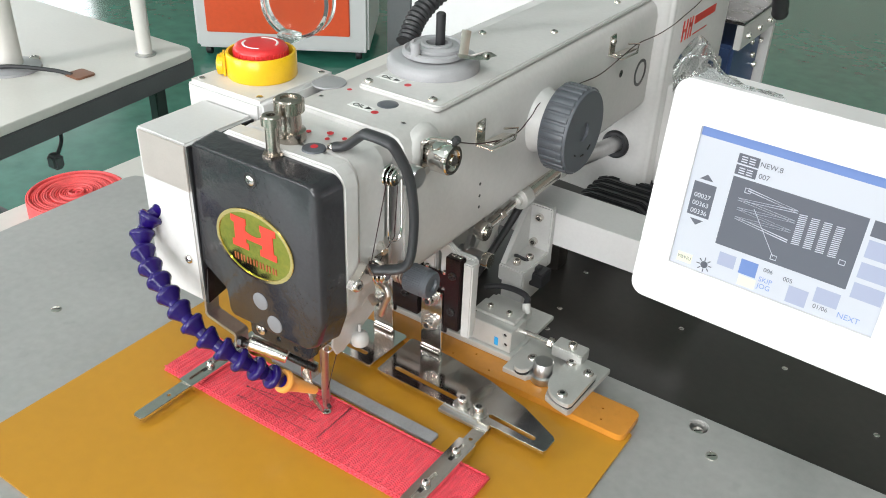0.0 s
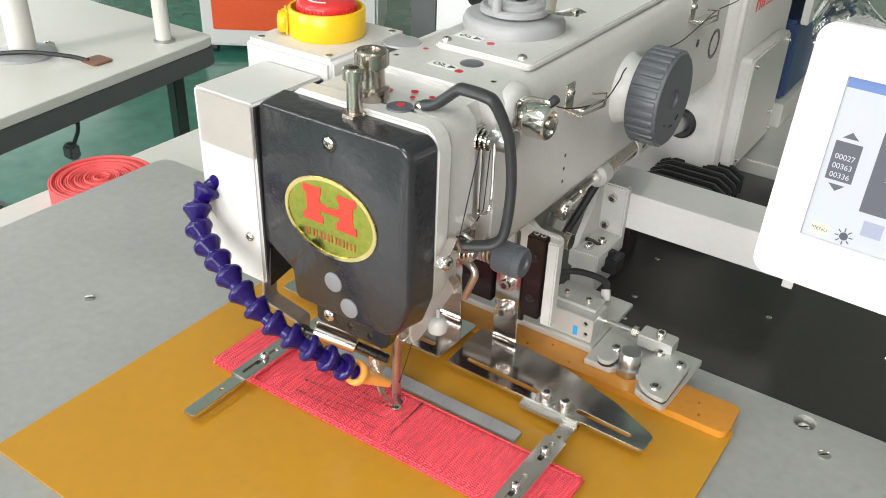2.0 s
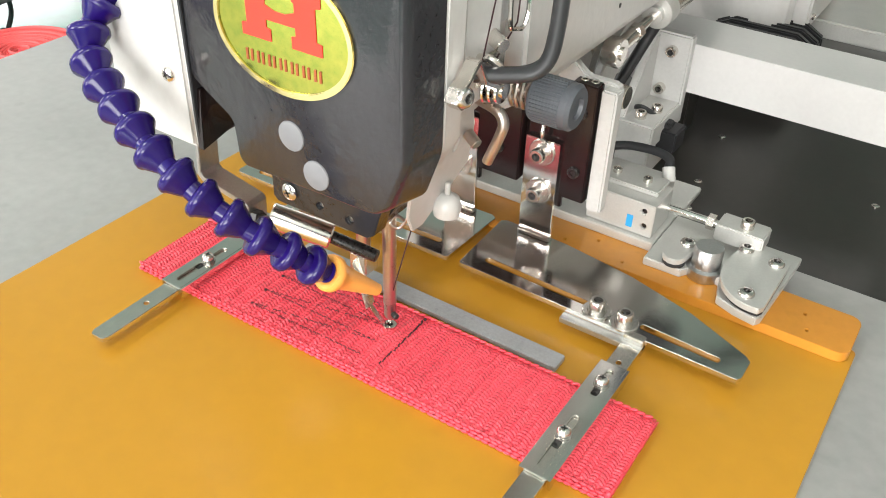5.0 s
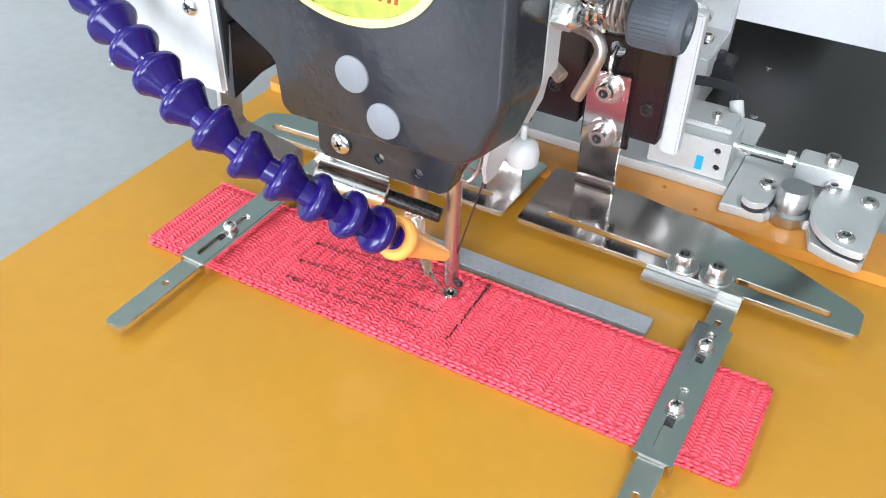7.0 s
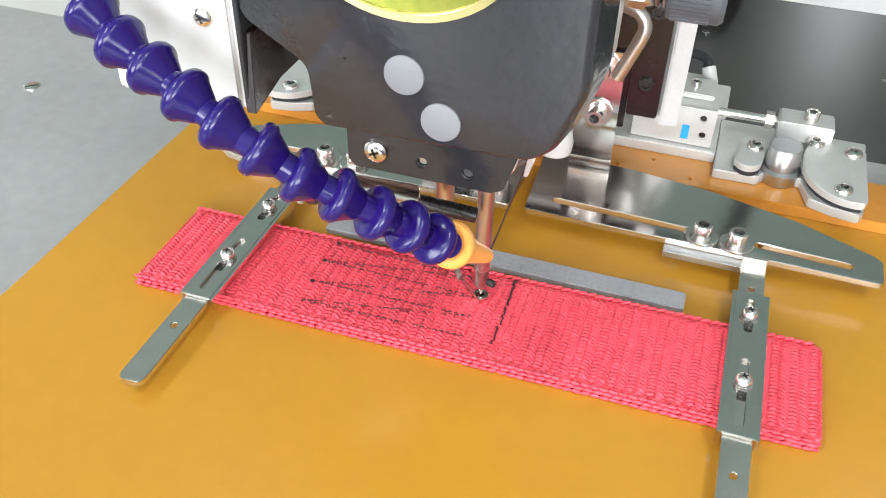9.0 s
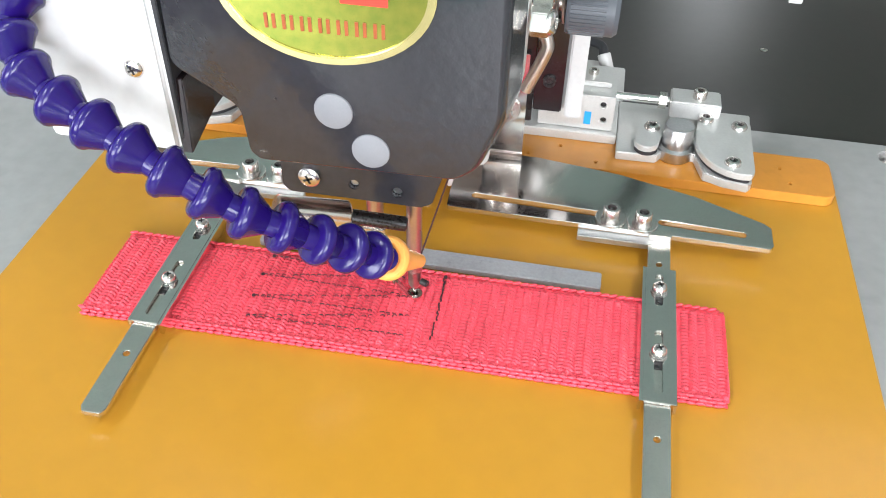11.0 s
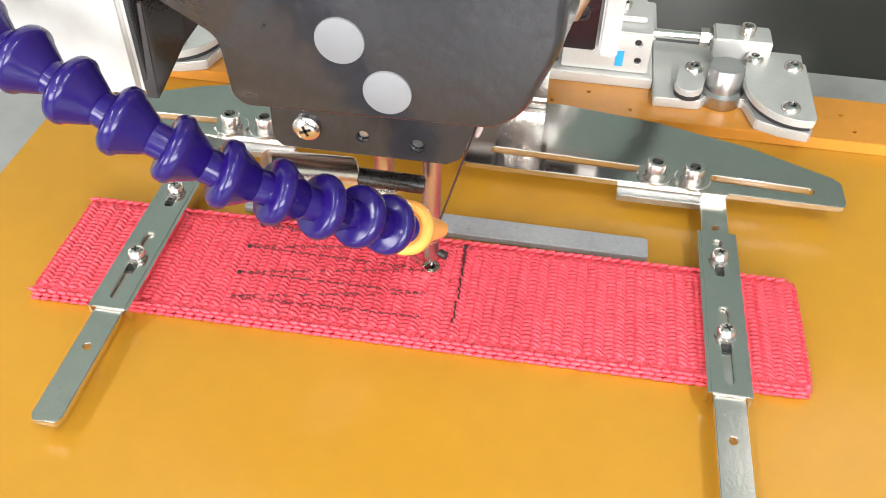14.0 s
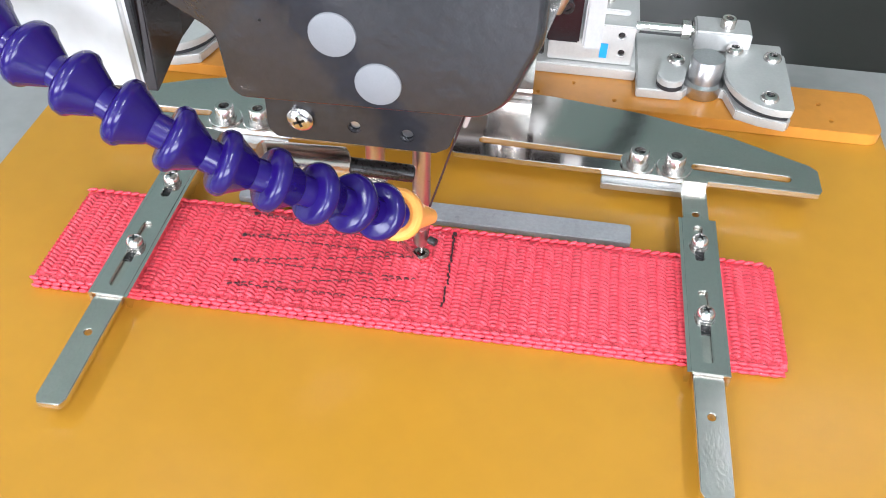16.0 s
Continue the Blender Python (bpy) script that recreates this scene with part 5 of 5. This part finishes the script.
# side locking levers with their small cylinders
for s in (1, -1):
    X = lambda v: mir(v, s)
    lk = thing("locking_lever", X(98), 160, 8, "aluminium locking lever with roller and cam on the strip", "locking lever", "locking levers")
    bm = bmesh.new()
    sheet(bm, [(X(x), y) for x, y in ((64.4, 146.5), (85, 147), (88, 152), (104, 152), (108, 137), (118, 133), (129.5, 131), (131.5, 134), (134.5, 196), (64.4, 196))], 8.1, 13, "z", r=0.5)
    part("base", bm, ALU, lk)
    bm = bmesh.new()
    sheet(bm, [(X(x), y) for x, y in slot(81.5, 167, 79, 151, 6.2)], 15.6, 19, "z", r=0.4)
    part("pawl", bm, ALU, lk)
    bm = bmesh.new()
    rod(bm, (X(79.2), 151.5, 13), (X(79.2), 151.5, 15.5), 6.0, 18)
    rod(bm, (X(81.5), 166, 13), (X(81.5), 166, 15.5), 5.6, 18)
    part("pad", bm, BLACK_MATT, lk)
    screw("button", (X(81.5), 163.5, 19), (0, 0, 1), lk)
    bm = bmesh.new()
    lathe(bm, (X(94.5), 157, 8.2), (0, 0, 1), [(0, 0), (9, 0), (9.4, 0.6), (9.4, 6), (7.6, 7), (7.6, 17.5), (7.0, 18.3), (0, 18.3)], 32)
    part("roller", bm, STEEL, lk)
    bm = bmesh.new()
    fan = [(104, 166)] + [(126 - 22.5 * math.cos(radians(a)), 157 - 27 * math.sin(radians(a))) for a in range(0, 101, 10)] + [(131.5, 134), (132, 176), (120, 182), (106, 178)]
    sheet(bm, [(X(x), y) for x, y in fan], 16, 19.6, "z", r=0.4)
    part("cam", bm, ALU, lk)
    bm = bmesh.new()
    sheet(bm, [(X(126 + (x - 126) * 0.92), 160 + (y - 160) * 0.92) for x, y in fan], 13, 15.9, "z", r=0.2)
    part("cam_spacer", bm, BLACK_MATT, lk, "black spacer under the cam")
    for x, y in ((121, 138.6), (126, 172), (109, 176)):
        screw("button", (X(x), y, 19.6), (0, 0, 1), lk)
    bm = bmesh.new()
    box(bm, *sorted((X(90), X(116))), 178, 193, 17, 27, 0.8)
    part("clevis", bm, ALU, lk)
    screw("socket", (X(104.7), 185, 27), (0, 0, 1), lk)
    bm = bmesh.new()
    rod(bm, (X(60), 183, 24), (X(92), 185, 23), 2.2, 14)
    part("push_rod", bm, CHROME, lk)
    bm = bmesh.new()
    lathe(bm, (X(84), 184.5, 23.3), (s, 0, 0), [(0, 0), (4.4, 0), (4.4, 4), (0, 4)], 6)
    part("lock_nut", bm, NICKEL, lk)
    cy = thing("compact_cylinder", X(45), 175, 13.5, "small aluminium compact cylinder on the base", "air cylinder", "compact cylinders")
    bm = bmesh.new()
    holes = [oval(X(55), 29, 1.7, 1.7, 12), oval(X(56), 20, 1.7, 1.7, 12)]
    sheet(bm, [(X(22), 13.8), (X(61), 13.8), (X(61), 34), (X(22), 34)], 163, 188, "y", holes, r=0.5)
    part("body", bm, ALU, cy)
    bm = bmesh.new()
    box(bm, *sorted((X(20), X(58))), 172, 190, 34.2, 37, 0.6)
    box(bm, *sorted((X(18), X(56))), 188.2, 206, 24, 31, 0.6)
    part("top_block", bm, ALU, cy)
    # black rods fill the holes to give the dark of deep bores
    bm = bmesh.new()
    rod(bm, (X(55), 164.4, 29), (X(55), 175, 29), 1.6, 12, 0.1)
    rod(bm, (X(56), 164.4, 20), (X(56), 175, 20), 1.6, 12, 0.1)
    part("bore_shade", bm, BLACK, cy)
    bm = bmesh.new()
    box(bm, *sorted((X(46), X(49.5))), 162.6, 163.1, 17, 24.5, 0)
    part("maker_tag", bm, BLUE_TAG, cy, "small blue sticker")
    for x, y in ((48, 181), (30, 181)):
        screw("socket_small", (X(x), y, 37), (0, 0, 1), cy)
    bm = bmesh.new()
    tube(bm, spline([(X(52), 201, 37), (X(50), 206, 40), (X(40), 210, 40), (X(22), 212, 37), (X(8), 208, 33)], 6), 2.6, 10)
    part("air_tube", bm, BLACK_MATT, cy, "black air tube")
    bm = bmesh.new()
    rod(bm, (X(55), 197, 31), (X(52), 201, 38), 3.6, 16)
    part("fitting", bm, MILKY, cy)
    bm = bmesh.new()
    box(bm, *sorted((X(10), X(66))), 196, 228, 12, 16, 0.6)
    part("foot", bm, ALU, cy)

FEED[:] = 0.0, 0.0
# guide shaft between arm and column
gs = thing("guide_shaft", 8, 400, 60, "dark steel guide shaft entering the column through a seal", "guide shaft")
bm = bmesh.new()
rod(bm, (7, 322, 96), (7, 474, 70), 8.5, 24)
part("shaft", bm, STEEL, gs)
bm = bmesh.new()
lathe(bm, (7, 470, 70), (0, -1, 0.1), [(8.6, 0), (15, 0), (15, 3), (13, 5), (8.6, 5), (8.6, 0)], 28)
part("seal", bm, BLACK_MATT, gs)

# motor behind the column
mo = thing("feed_motor", 30, 700, 60, "blue motor in a grey bracket with a black top plate", "motor")
bm = bmesh.new()
box(bm, -40, 62, 643, 775, 20, 48, 1)
box(bm, 58, 66, 643, 775, 138, 166, 1)
box(bm, -40, 66, 770, 780, 20, 166, 1)
part("bracket", bm, CAST, mo)
bm = bmesh.new()
box(bm, -40, 66, 643, 776, 166.3, 170, 0.6)
part("top_plate", bm, BLACK, mo, "black top plate")
bm = bmesh.new()
box(bm, -30, 56, 655, 765, 48.3, 137, 4)
part("body", bm, BLUE_MOTOR, mo)
for y, z in ((660, 152), (700, 152), (740, 152), (768, 152), (720, 128), (735, 108), (750, 92), (760, 120)):
    screw("socket", (66 if z > 137 else 56, y, z), (1, 0, 0), mo, "bolt")
screw("socket", (50, 765, 170), (0, 0, 1), mo, "bolt")

# ---- operation panel ----
pn = thing("operation_panel", 250, 150, 0, "white operation panel with a lit touch screen on a stand", "control panel")
PM = pose(0.1922, 0.1175, 0.1730, 82.7, 0, -3.2)


def ppart(name, bm, material, parent, label="", smooth=40):
    me = finish(bm, name, material, smooth)
    return link(name, me, parent, PM, label)


bm = bmesh.new()
sheet(bm, rounded(-20, 152, -28, 110, 9, 6), -30, 1.6, "z", [[(0, 0), (118, 0), (118, 86), (0, 86)]], r=1.2, seg=3)
box(bm, -10, 140, -20, 100, -40, -29.5, 4, 3)
case = ppart("case", bm, PANEL_WHITE, pn, "glossy white plastic case", 50)
bm = bmesh.new()
grid = []
for i in range(22):
    u = -23 + i * 3.0
    rise = 20 * math.exp(-((u + 12) / 15) ** 2) + 2.5
    row = []
    for j in range(9):
        q = j / 8
        crumple = noise.noise((u * 0.11, q * 3.0, 5)) + 0.6 * noise.noise((u * 0.3, q * 6.0, 9))
        row.append(bm.verts.new((u - 3 * q, 110.4 - 12 * max(0, (-11 - u) / 12) ** 2 + q * rise, -3 + 5 * q * crumple)))
    grid.append(row)
for ra, rb in zip(grid, grid[1:]):
    for k in range(8):
        bm.faces.new((ra[k], rb[k], rb[k + 1], ra[k + 1]))
bmesh.ops.solidify(bm, geom=bm.faces[:], thickness=0.25)
ppart("protective_film", bm, CLEAR, case, "crumpled clear protective film").visible_shadow = False
bm = bmesh.new()
box(bm, 0.2, 117.8, 0.2, 85.8, -1.4, -0.4, 0)
scr = ppart("screen", bm, SCREEN_WHITE, pn, "lit pale touch screen")
LEVEL = [0.0]


def pbox(name, u0, u1, v0, v1, m_, parent=None):
    LEVEL[0] = 0.01 + (LEVEL[0] % 0.05)
    bm = bmesh.new()
    box(bm, u0, u1, v0, v1, -0.4, -0.2 + LEVEL[0], 0)
    return ppart(name, bm, m_, parent or scr)


pbox("title_bar", 0.4, 117.6, 80.5, 85.6, SCREEN_BLUE)
pbox("drawing_area", 24, 98, 21, 63, SCREEN_HAZED_DARK)
pbox("count_box", 3.2, 16.5, 33, 53.5, SCREEN_HAZED_DARK)
for v in (64.4, 71):
    pbox("caption_box", 24, 36, v, v + 5.6, SCREEN_HAZED_DARK)
    bm = bmesh.new()
    for i in range(2):
        for j in range(3):
            box(bm, 26 + i * 4.4, 29.4 + i * 4.4, v + 1 + j * 1.4, v + 1.6 + j * 1.4, -0.2, 0.0, 0)
    ppart("caption_bars", bm, SCREEN_WHITE, scr)
for u, v, w, h, m_ in ((41, 8.5, 10, 9, SCREEN_BLUE), (4, 2.5, 9, 6, SCREEN_YELLOW), (42, 1.5, 10, 6, SCREEN_YELLOW), (84, 8, 13, 9, SCREEN_PALE), (70, 2, 11, 10, SCREEN_PALE), (101, 42, 16, 10, SCREEN_PALE), (101, 30, 16, 9, SCREEN_PALE), (101, 18, 16, 9, SCREEN_PALE), (28, 9, 10, 8, SCREEN_PALE)):
    pbox("key", u, u + w, v, v + h, m_)
pbox("count_key", 100.5, 117.5, 54, 63, SCREEN_HAZED_DARK)
for u, v, d in ((9.8, 57, 1), (9.8, 29.5, -1)):
    bm = bmesh.new()
    sheet(bm, [(u - 4, v - d * 1.5), (u + 4, v - d * 1.5), (u, v + d * 2)], -0.4, -0.1, "z", r=0)
    ppart("arrow", bm, SCREEN_HAZED_DARK, scr)
bm = bmesh.new()
zz = [(34, 58.5), (63, 55), (30, 51.5), (63, 49), (31, 46), (62, 43), (31, 40.5), (62, 37)]
for z0 in (0, -3.2):
    tube(bm, [(u, v + z0 * 0.4, -0.1) for u, v in zz], 0.36, 5)
for i in range(4):
    for j in range(16):
        u, v = 66 + i * 6.6, 36 + j * 1.15
        tube(bm, [(u - 2, v, -0.1), (u + 2.4, v + 0.5, -0.1)], 0.26, 4)
tube(bm, [(40, 48, -0.1), (57, 25, -0.1)], 0.16, 4)
for u, v in ((34, 57), (57.5, 24.5), (92, 35)):
    tube(bm, [(u - 1.6, v - 1.3, -0.1), (u + 1.6, v - 1.3, -0.1), (u + 1.6, v + 1.3, -0.1), (u - 1.6, v + 1.3, -0.1), (u - 1.6, v - 1.3, -0.1)], 0.25, 4)
ppart("stitch_drawing", bm, SCREEN_WHITE, scr)
bm = bmesh.new()
for i in range(8):
    a = math.pi * i / 4
    tube(bm, [(21 + 2.6 * math.cos(a), 5.5 + 2.6 * math.sin(a), -0.1), (21 + 4.6 * math.cos(a), 5.5 + 4.6 * math.sin(a), -0.1)], 0.3, 4)
lathe(bm, (21, 5.5, -0.3), (0, 0, 1), [(1.4, 0), (2.2, 0), (2.2, 0.3), (1.4, 0.3), (1.4, 0)], 14)
ppart("sun_symbol", bm, SCREEN_HAZED_DARK, scr)
for text, u, v, size, m_ in (("NEW.8", 43, 73.6, 4.2, SCREEN_HAZED_DARK), ("007", 40.5, 67, 4.2, SCREEN_HAZED_DARK), ("00027", 9.8, 45.5, 4, SCREEN_WHITE), ("00363", 9.8, 40.6, 4, SCREEN_WHITE), ("00336", 9.8, 35.7, 4, SCREEN_WHITE),
                             ("006", 57, 15.5, 3.6, SCREEN_HAZED_DARK), ("005", 68.5, 14.5, 3.6, SCREEN_HAZED_DARK), ("SKIP", 57, 9.3, 4.2, SCREEN_INK), ("JOG", 57, 5.2, 4.2, SCREEN_INK), ("01/06", 89, 5.5, 3.6, SCREEN_HAZED_DARK), ("NEXT", 104, 5.5, 4.6, SCREEN_INK), ("MENU", 8.5, 5.6, 3, SCREEN_HAZED_DARK)):
    writing(scr, "letters", text, size, PM @ Matrix.Translation((u * K, v * K, -0.00012)), m_, 0.04)
bm = bmesh.new()
box(bm, 428, 450, 230, 252, 0, 230, 2)
box(bm, 400, 476, 205, 275, 0.1, 6, 2)
box(bm, 250, 450, 146, 160, 196, 214, 2)
box(bm, 430, 448, 150, 240, 196, 214, 2)
part("stand", bm, PANEL_WHITE, pn)

# ---- things round the machine ----
roll = thing("webbing_roll", -496, 152, -50, "flat roll of coral red webbing lying on the cream bench", "webbing roll")
bm = bmesh.new()
prof = [(4, 0)]
for k in range(21):
    r, h = 4 + 2.05 * k, 28 + 1.3 * math.sin(k * 1.7) + (0.9 if k % 2 else 0)
    prof += [(r, h - 1.6), (r + 0.4, h - 0.2), (r + 1.2, h), (r + 1.7, h - 0.5), (r + 1.9, h - 2.2)]
prof += [(47.2, 0), (4, 0)]
lathe(bm, (-494, 156, -49.8), (0, 0, 1), [(r * 1.14, z) for r, z in prof], 56)
part("coil", bm, WEB_ROLL, roll, smooth=60)
bm = bmesh.new()
lathe(bm, (-494, 156, -49.8), (0, 0, 1), [(0, 0), (5, 0), (5, 22), (0, 30)], 14)
part("core", bm, WEB_RED, roll, "dark red core")

ft = thing("far_table", -1200, 300, FLOOR, "cream laminate table with a thick dark grey edge", "table")
outline = [(-722, -350), (-830, 606), (-835, 619), (-848, 626), (-1700, 620), (-1700, -350)]
bm = bmesh.new()
sheet(bm, outline, -68, -54, "z", r=1)
part("top", bm, CREAM, ft)
bm = bmesh.new()
sheet(bm, [(x + (1.5 if x > -1000 else 0), y + (1.5 if y > 0 else 0)) for x, y in outline], -100, -68.2, "z", r=2)
part("edge", bm, EDGE_GREY, ft, "dark grey edge band")
for x, y in ((-790, -300), (-884, 575), (-1650, -300), (-1650, 580)):
    bm = bmesh.new()
    box(bm, x - 11, x + 11, y - 11, y + 11, FLOOR, -100, 2)
    part("leg", bm, GREEN_LEG, ft)
bm = bmesh.new()
box(bm, -1640, -895, 566, 584, FLOOR + 160, FLOOR + 200, 2)
box(bm, -890, -878, -280, 566, FLOOR + 160, FLOOR + 200, 2)
part("rail", bm, GREEN_LEG, ft)
post = thing("lamp_post", -874, 556, -54, "white round steel post on the far table", "post")
bm = bmesh.new()
rod(bm, (-874, 556, -54), (-880, 558, 620), 12, 24, 1)
part("pole", bm, CREAM, post)
bm = bmesh.new()
lathe(bm, (-874, 556, -53.8), (0, 0, 1), [(0, 0), (17, 0), (17, 3), (12, 4), (0, 4)], 24)
part("base_ring", bm, STEEL, post)
post2 = thing("lamp_post", -980, 380, -54, "thick white lamp post with a round foot", "post")
bm = bmesh.new()
rod(bm, (-980, 380, -54), (-987, 383, 620), 20, 24, 1)
part("pole", bm, CREAM, post2)
bm = bmesh.new()
lathe(bm, (-980, 380, -53.8), (0, 0, 1), [(0, 0), (46, 0), (46, 4), (26, 9), (0, 9)], 32)
part("foot", bm, MID_GREY, post2)
cb = thing("table_cable", -920, 420, -54, "black cable running into a brown hole cover on the table", "cable")
bm = bmesh.new()
tube(bm, spline([(-1060, 280, -50), (-1010, 330, -48), (-950, 366, -40), (-905, 404, -46), (-879, 419, -51)], 8), 3.4, 8)
part("cord", bm, BLACK_MATT, cb)
bm = bmesh.new()
sheet(bm, rounded(-891, -855, 412, 446, 6), -53.9, -50.5, "z", r=0.8, turn=None)
part("hole_cover", bm, mat("brown_plastic", (0.20, 0.09, 0.05), 0.5), cb, "brown plastic hole cover")
bm = bmesh.new()
screw("cross", (-985, 425, -53.8), (0, 0, 1), cb, scale=3)
plug = thing("hanging_plug", -860, 330, -150, "dark plug hanging on a cable under the far table", "plug")
bm = bmesh.new()
tube(bm, spline([(-830, 350, -100), (-834, 352, -126), (-842, 346, -150)], 5), 3, 8)
part("cord", bm, BLACK_MATT, plug)
bm = bmesh.new()
box(bm, -854, -832, 332, 350, -172, -148, 4)
part("body", bm, EDGE_GREY, plug)

# cabinet with an orange-red front, turned to the machine
ang = math.degrees(math.atan2(363, 546))
cbn = thing("cabinet", -2136, 2151, FLOOR, "white cabinet on castors with an orange-red front panel", "cabinet")
CM = pose(-2.409, 1.9695, FLOOR * K, 0, 0, ang)


def cpart(name, bm, material, label=""):
    return link(name, finish(bm, name, material, 40), cbn, CM, label)


bm = bmesh.new()
box(bm, -20, 676, 0, 520, 36, 1150, 12, 3)
cpart("body", bm, PANEL_WHITE)
bm = bmesh.new()
box(bm, 28, 600, -6, 2, 104, 1080, 3)
cpart("front_panel", bm, ORANGE_PANEL, "orange-red front panel")
for x, y in ((20, 40), (630, 40), (20, 480), (630, 480)):
    bm = bmesh.new()
    rod(bm, (x - 12, y, 20), (x + 12, y, 20), 20, 20, 3)
    box(bm, x - 16, x + 16, y - 8, y + 8, 22, 38, 2)
    cpart("castor", bm, BLACK_MATT, "black castor")

wm = thing("machine_housing", -420, 1080, FLOOR, "white rounded housing of the next machine", "machine housing")
bm = bmesh.new()
box(bm, -655, -150, 980, 1300, FLOOR, 420, 26, 5)
part("shell", bm, PANEL_WHITE, wm)
bm = bmesh.new()
box(bm, -720, -657, 1010, 1290, FLOOR, 380, 4)
part("side_frame", bm, EDGE_GREY, wm, "dark grey side frame")
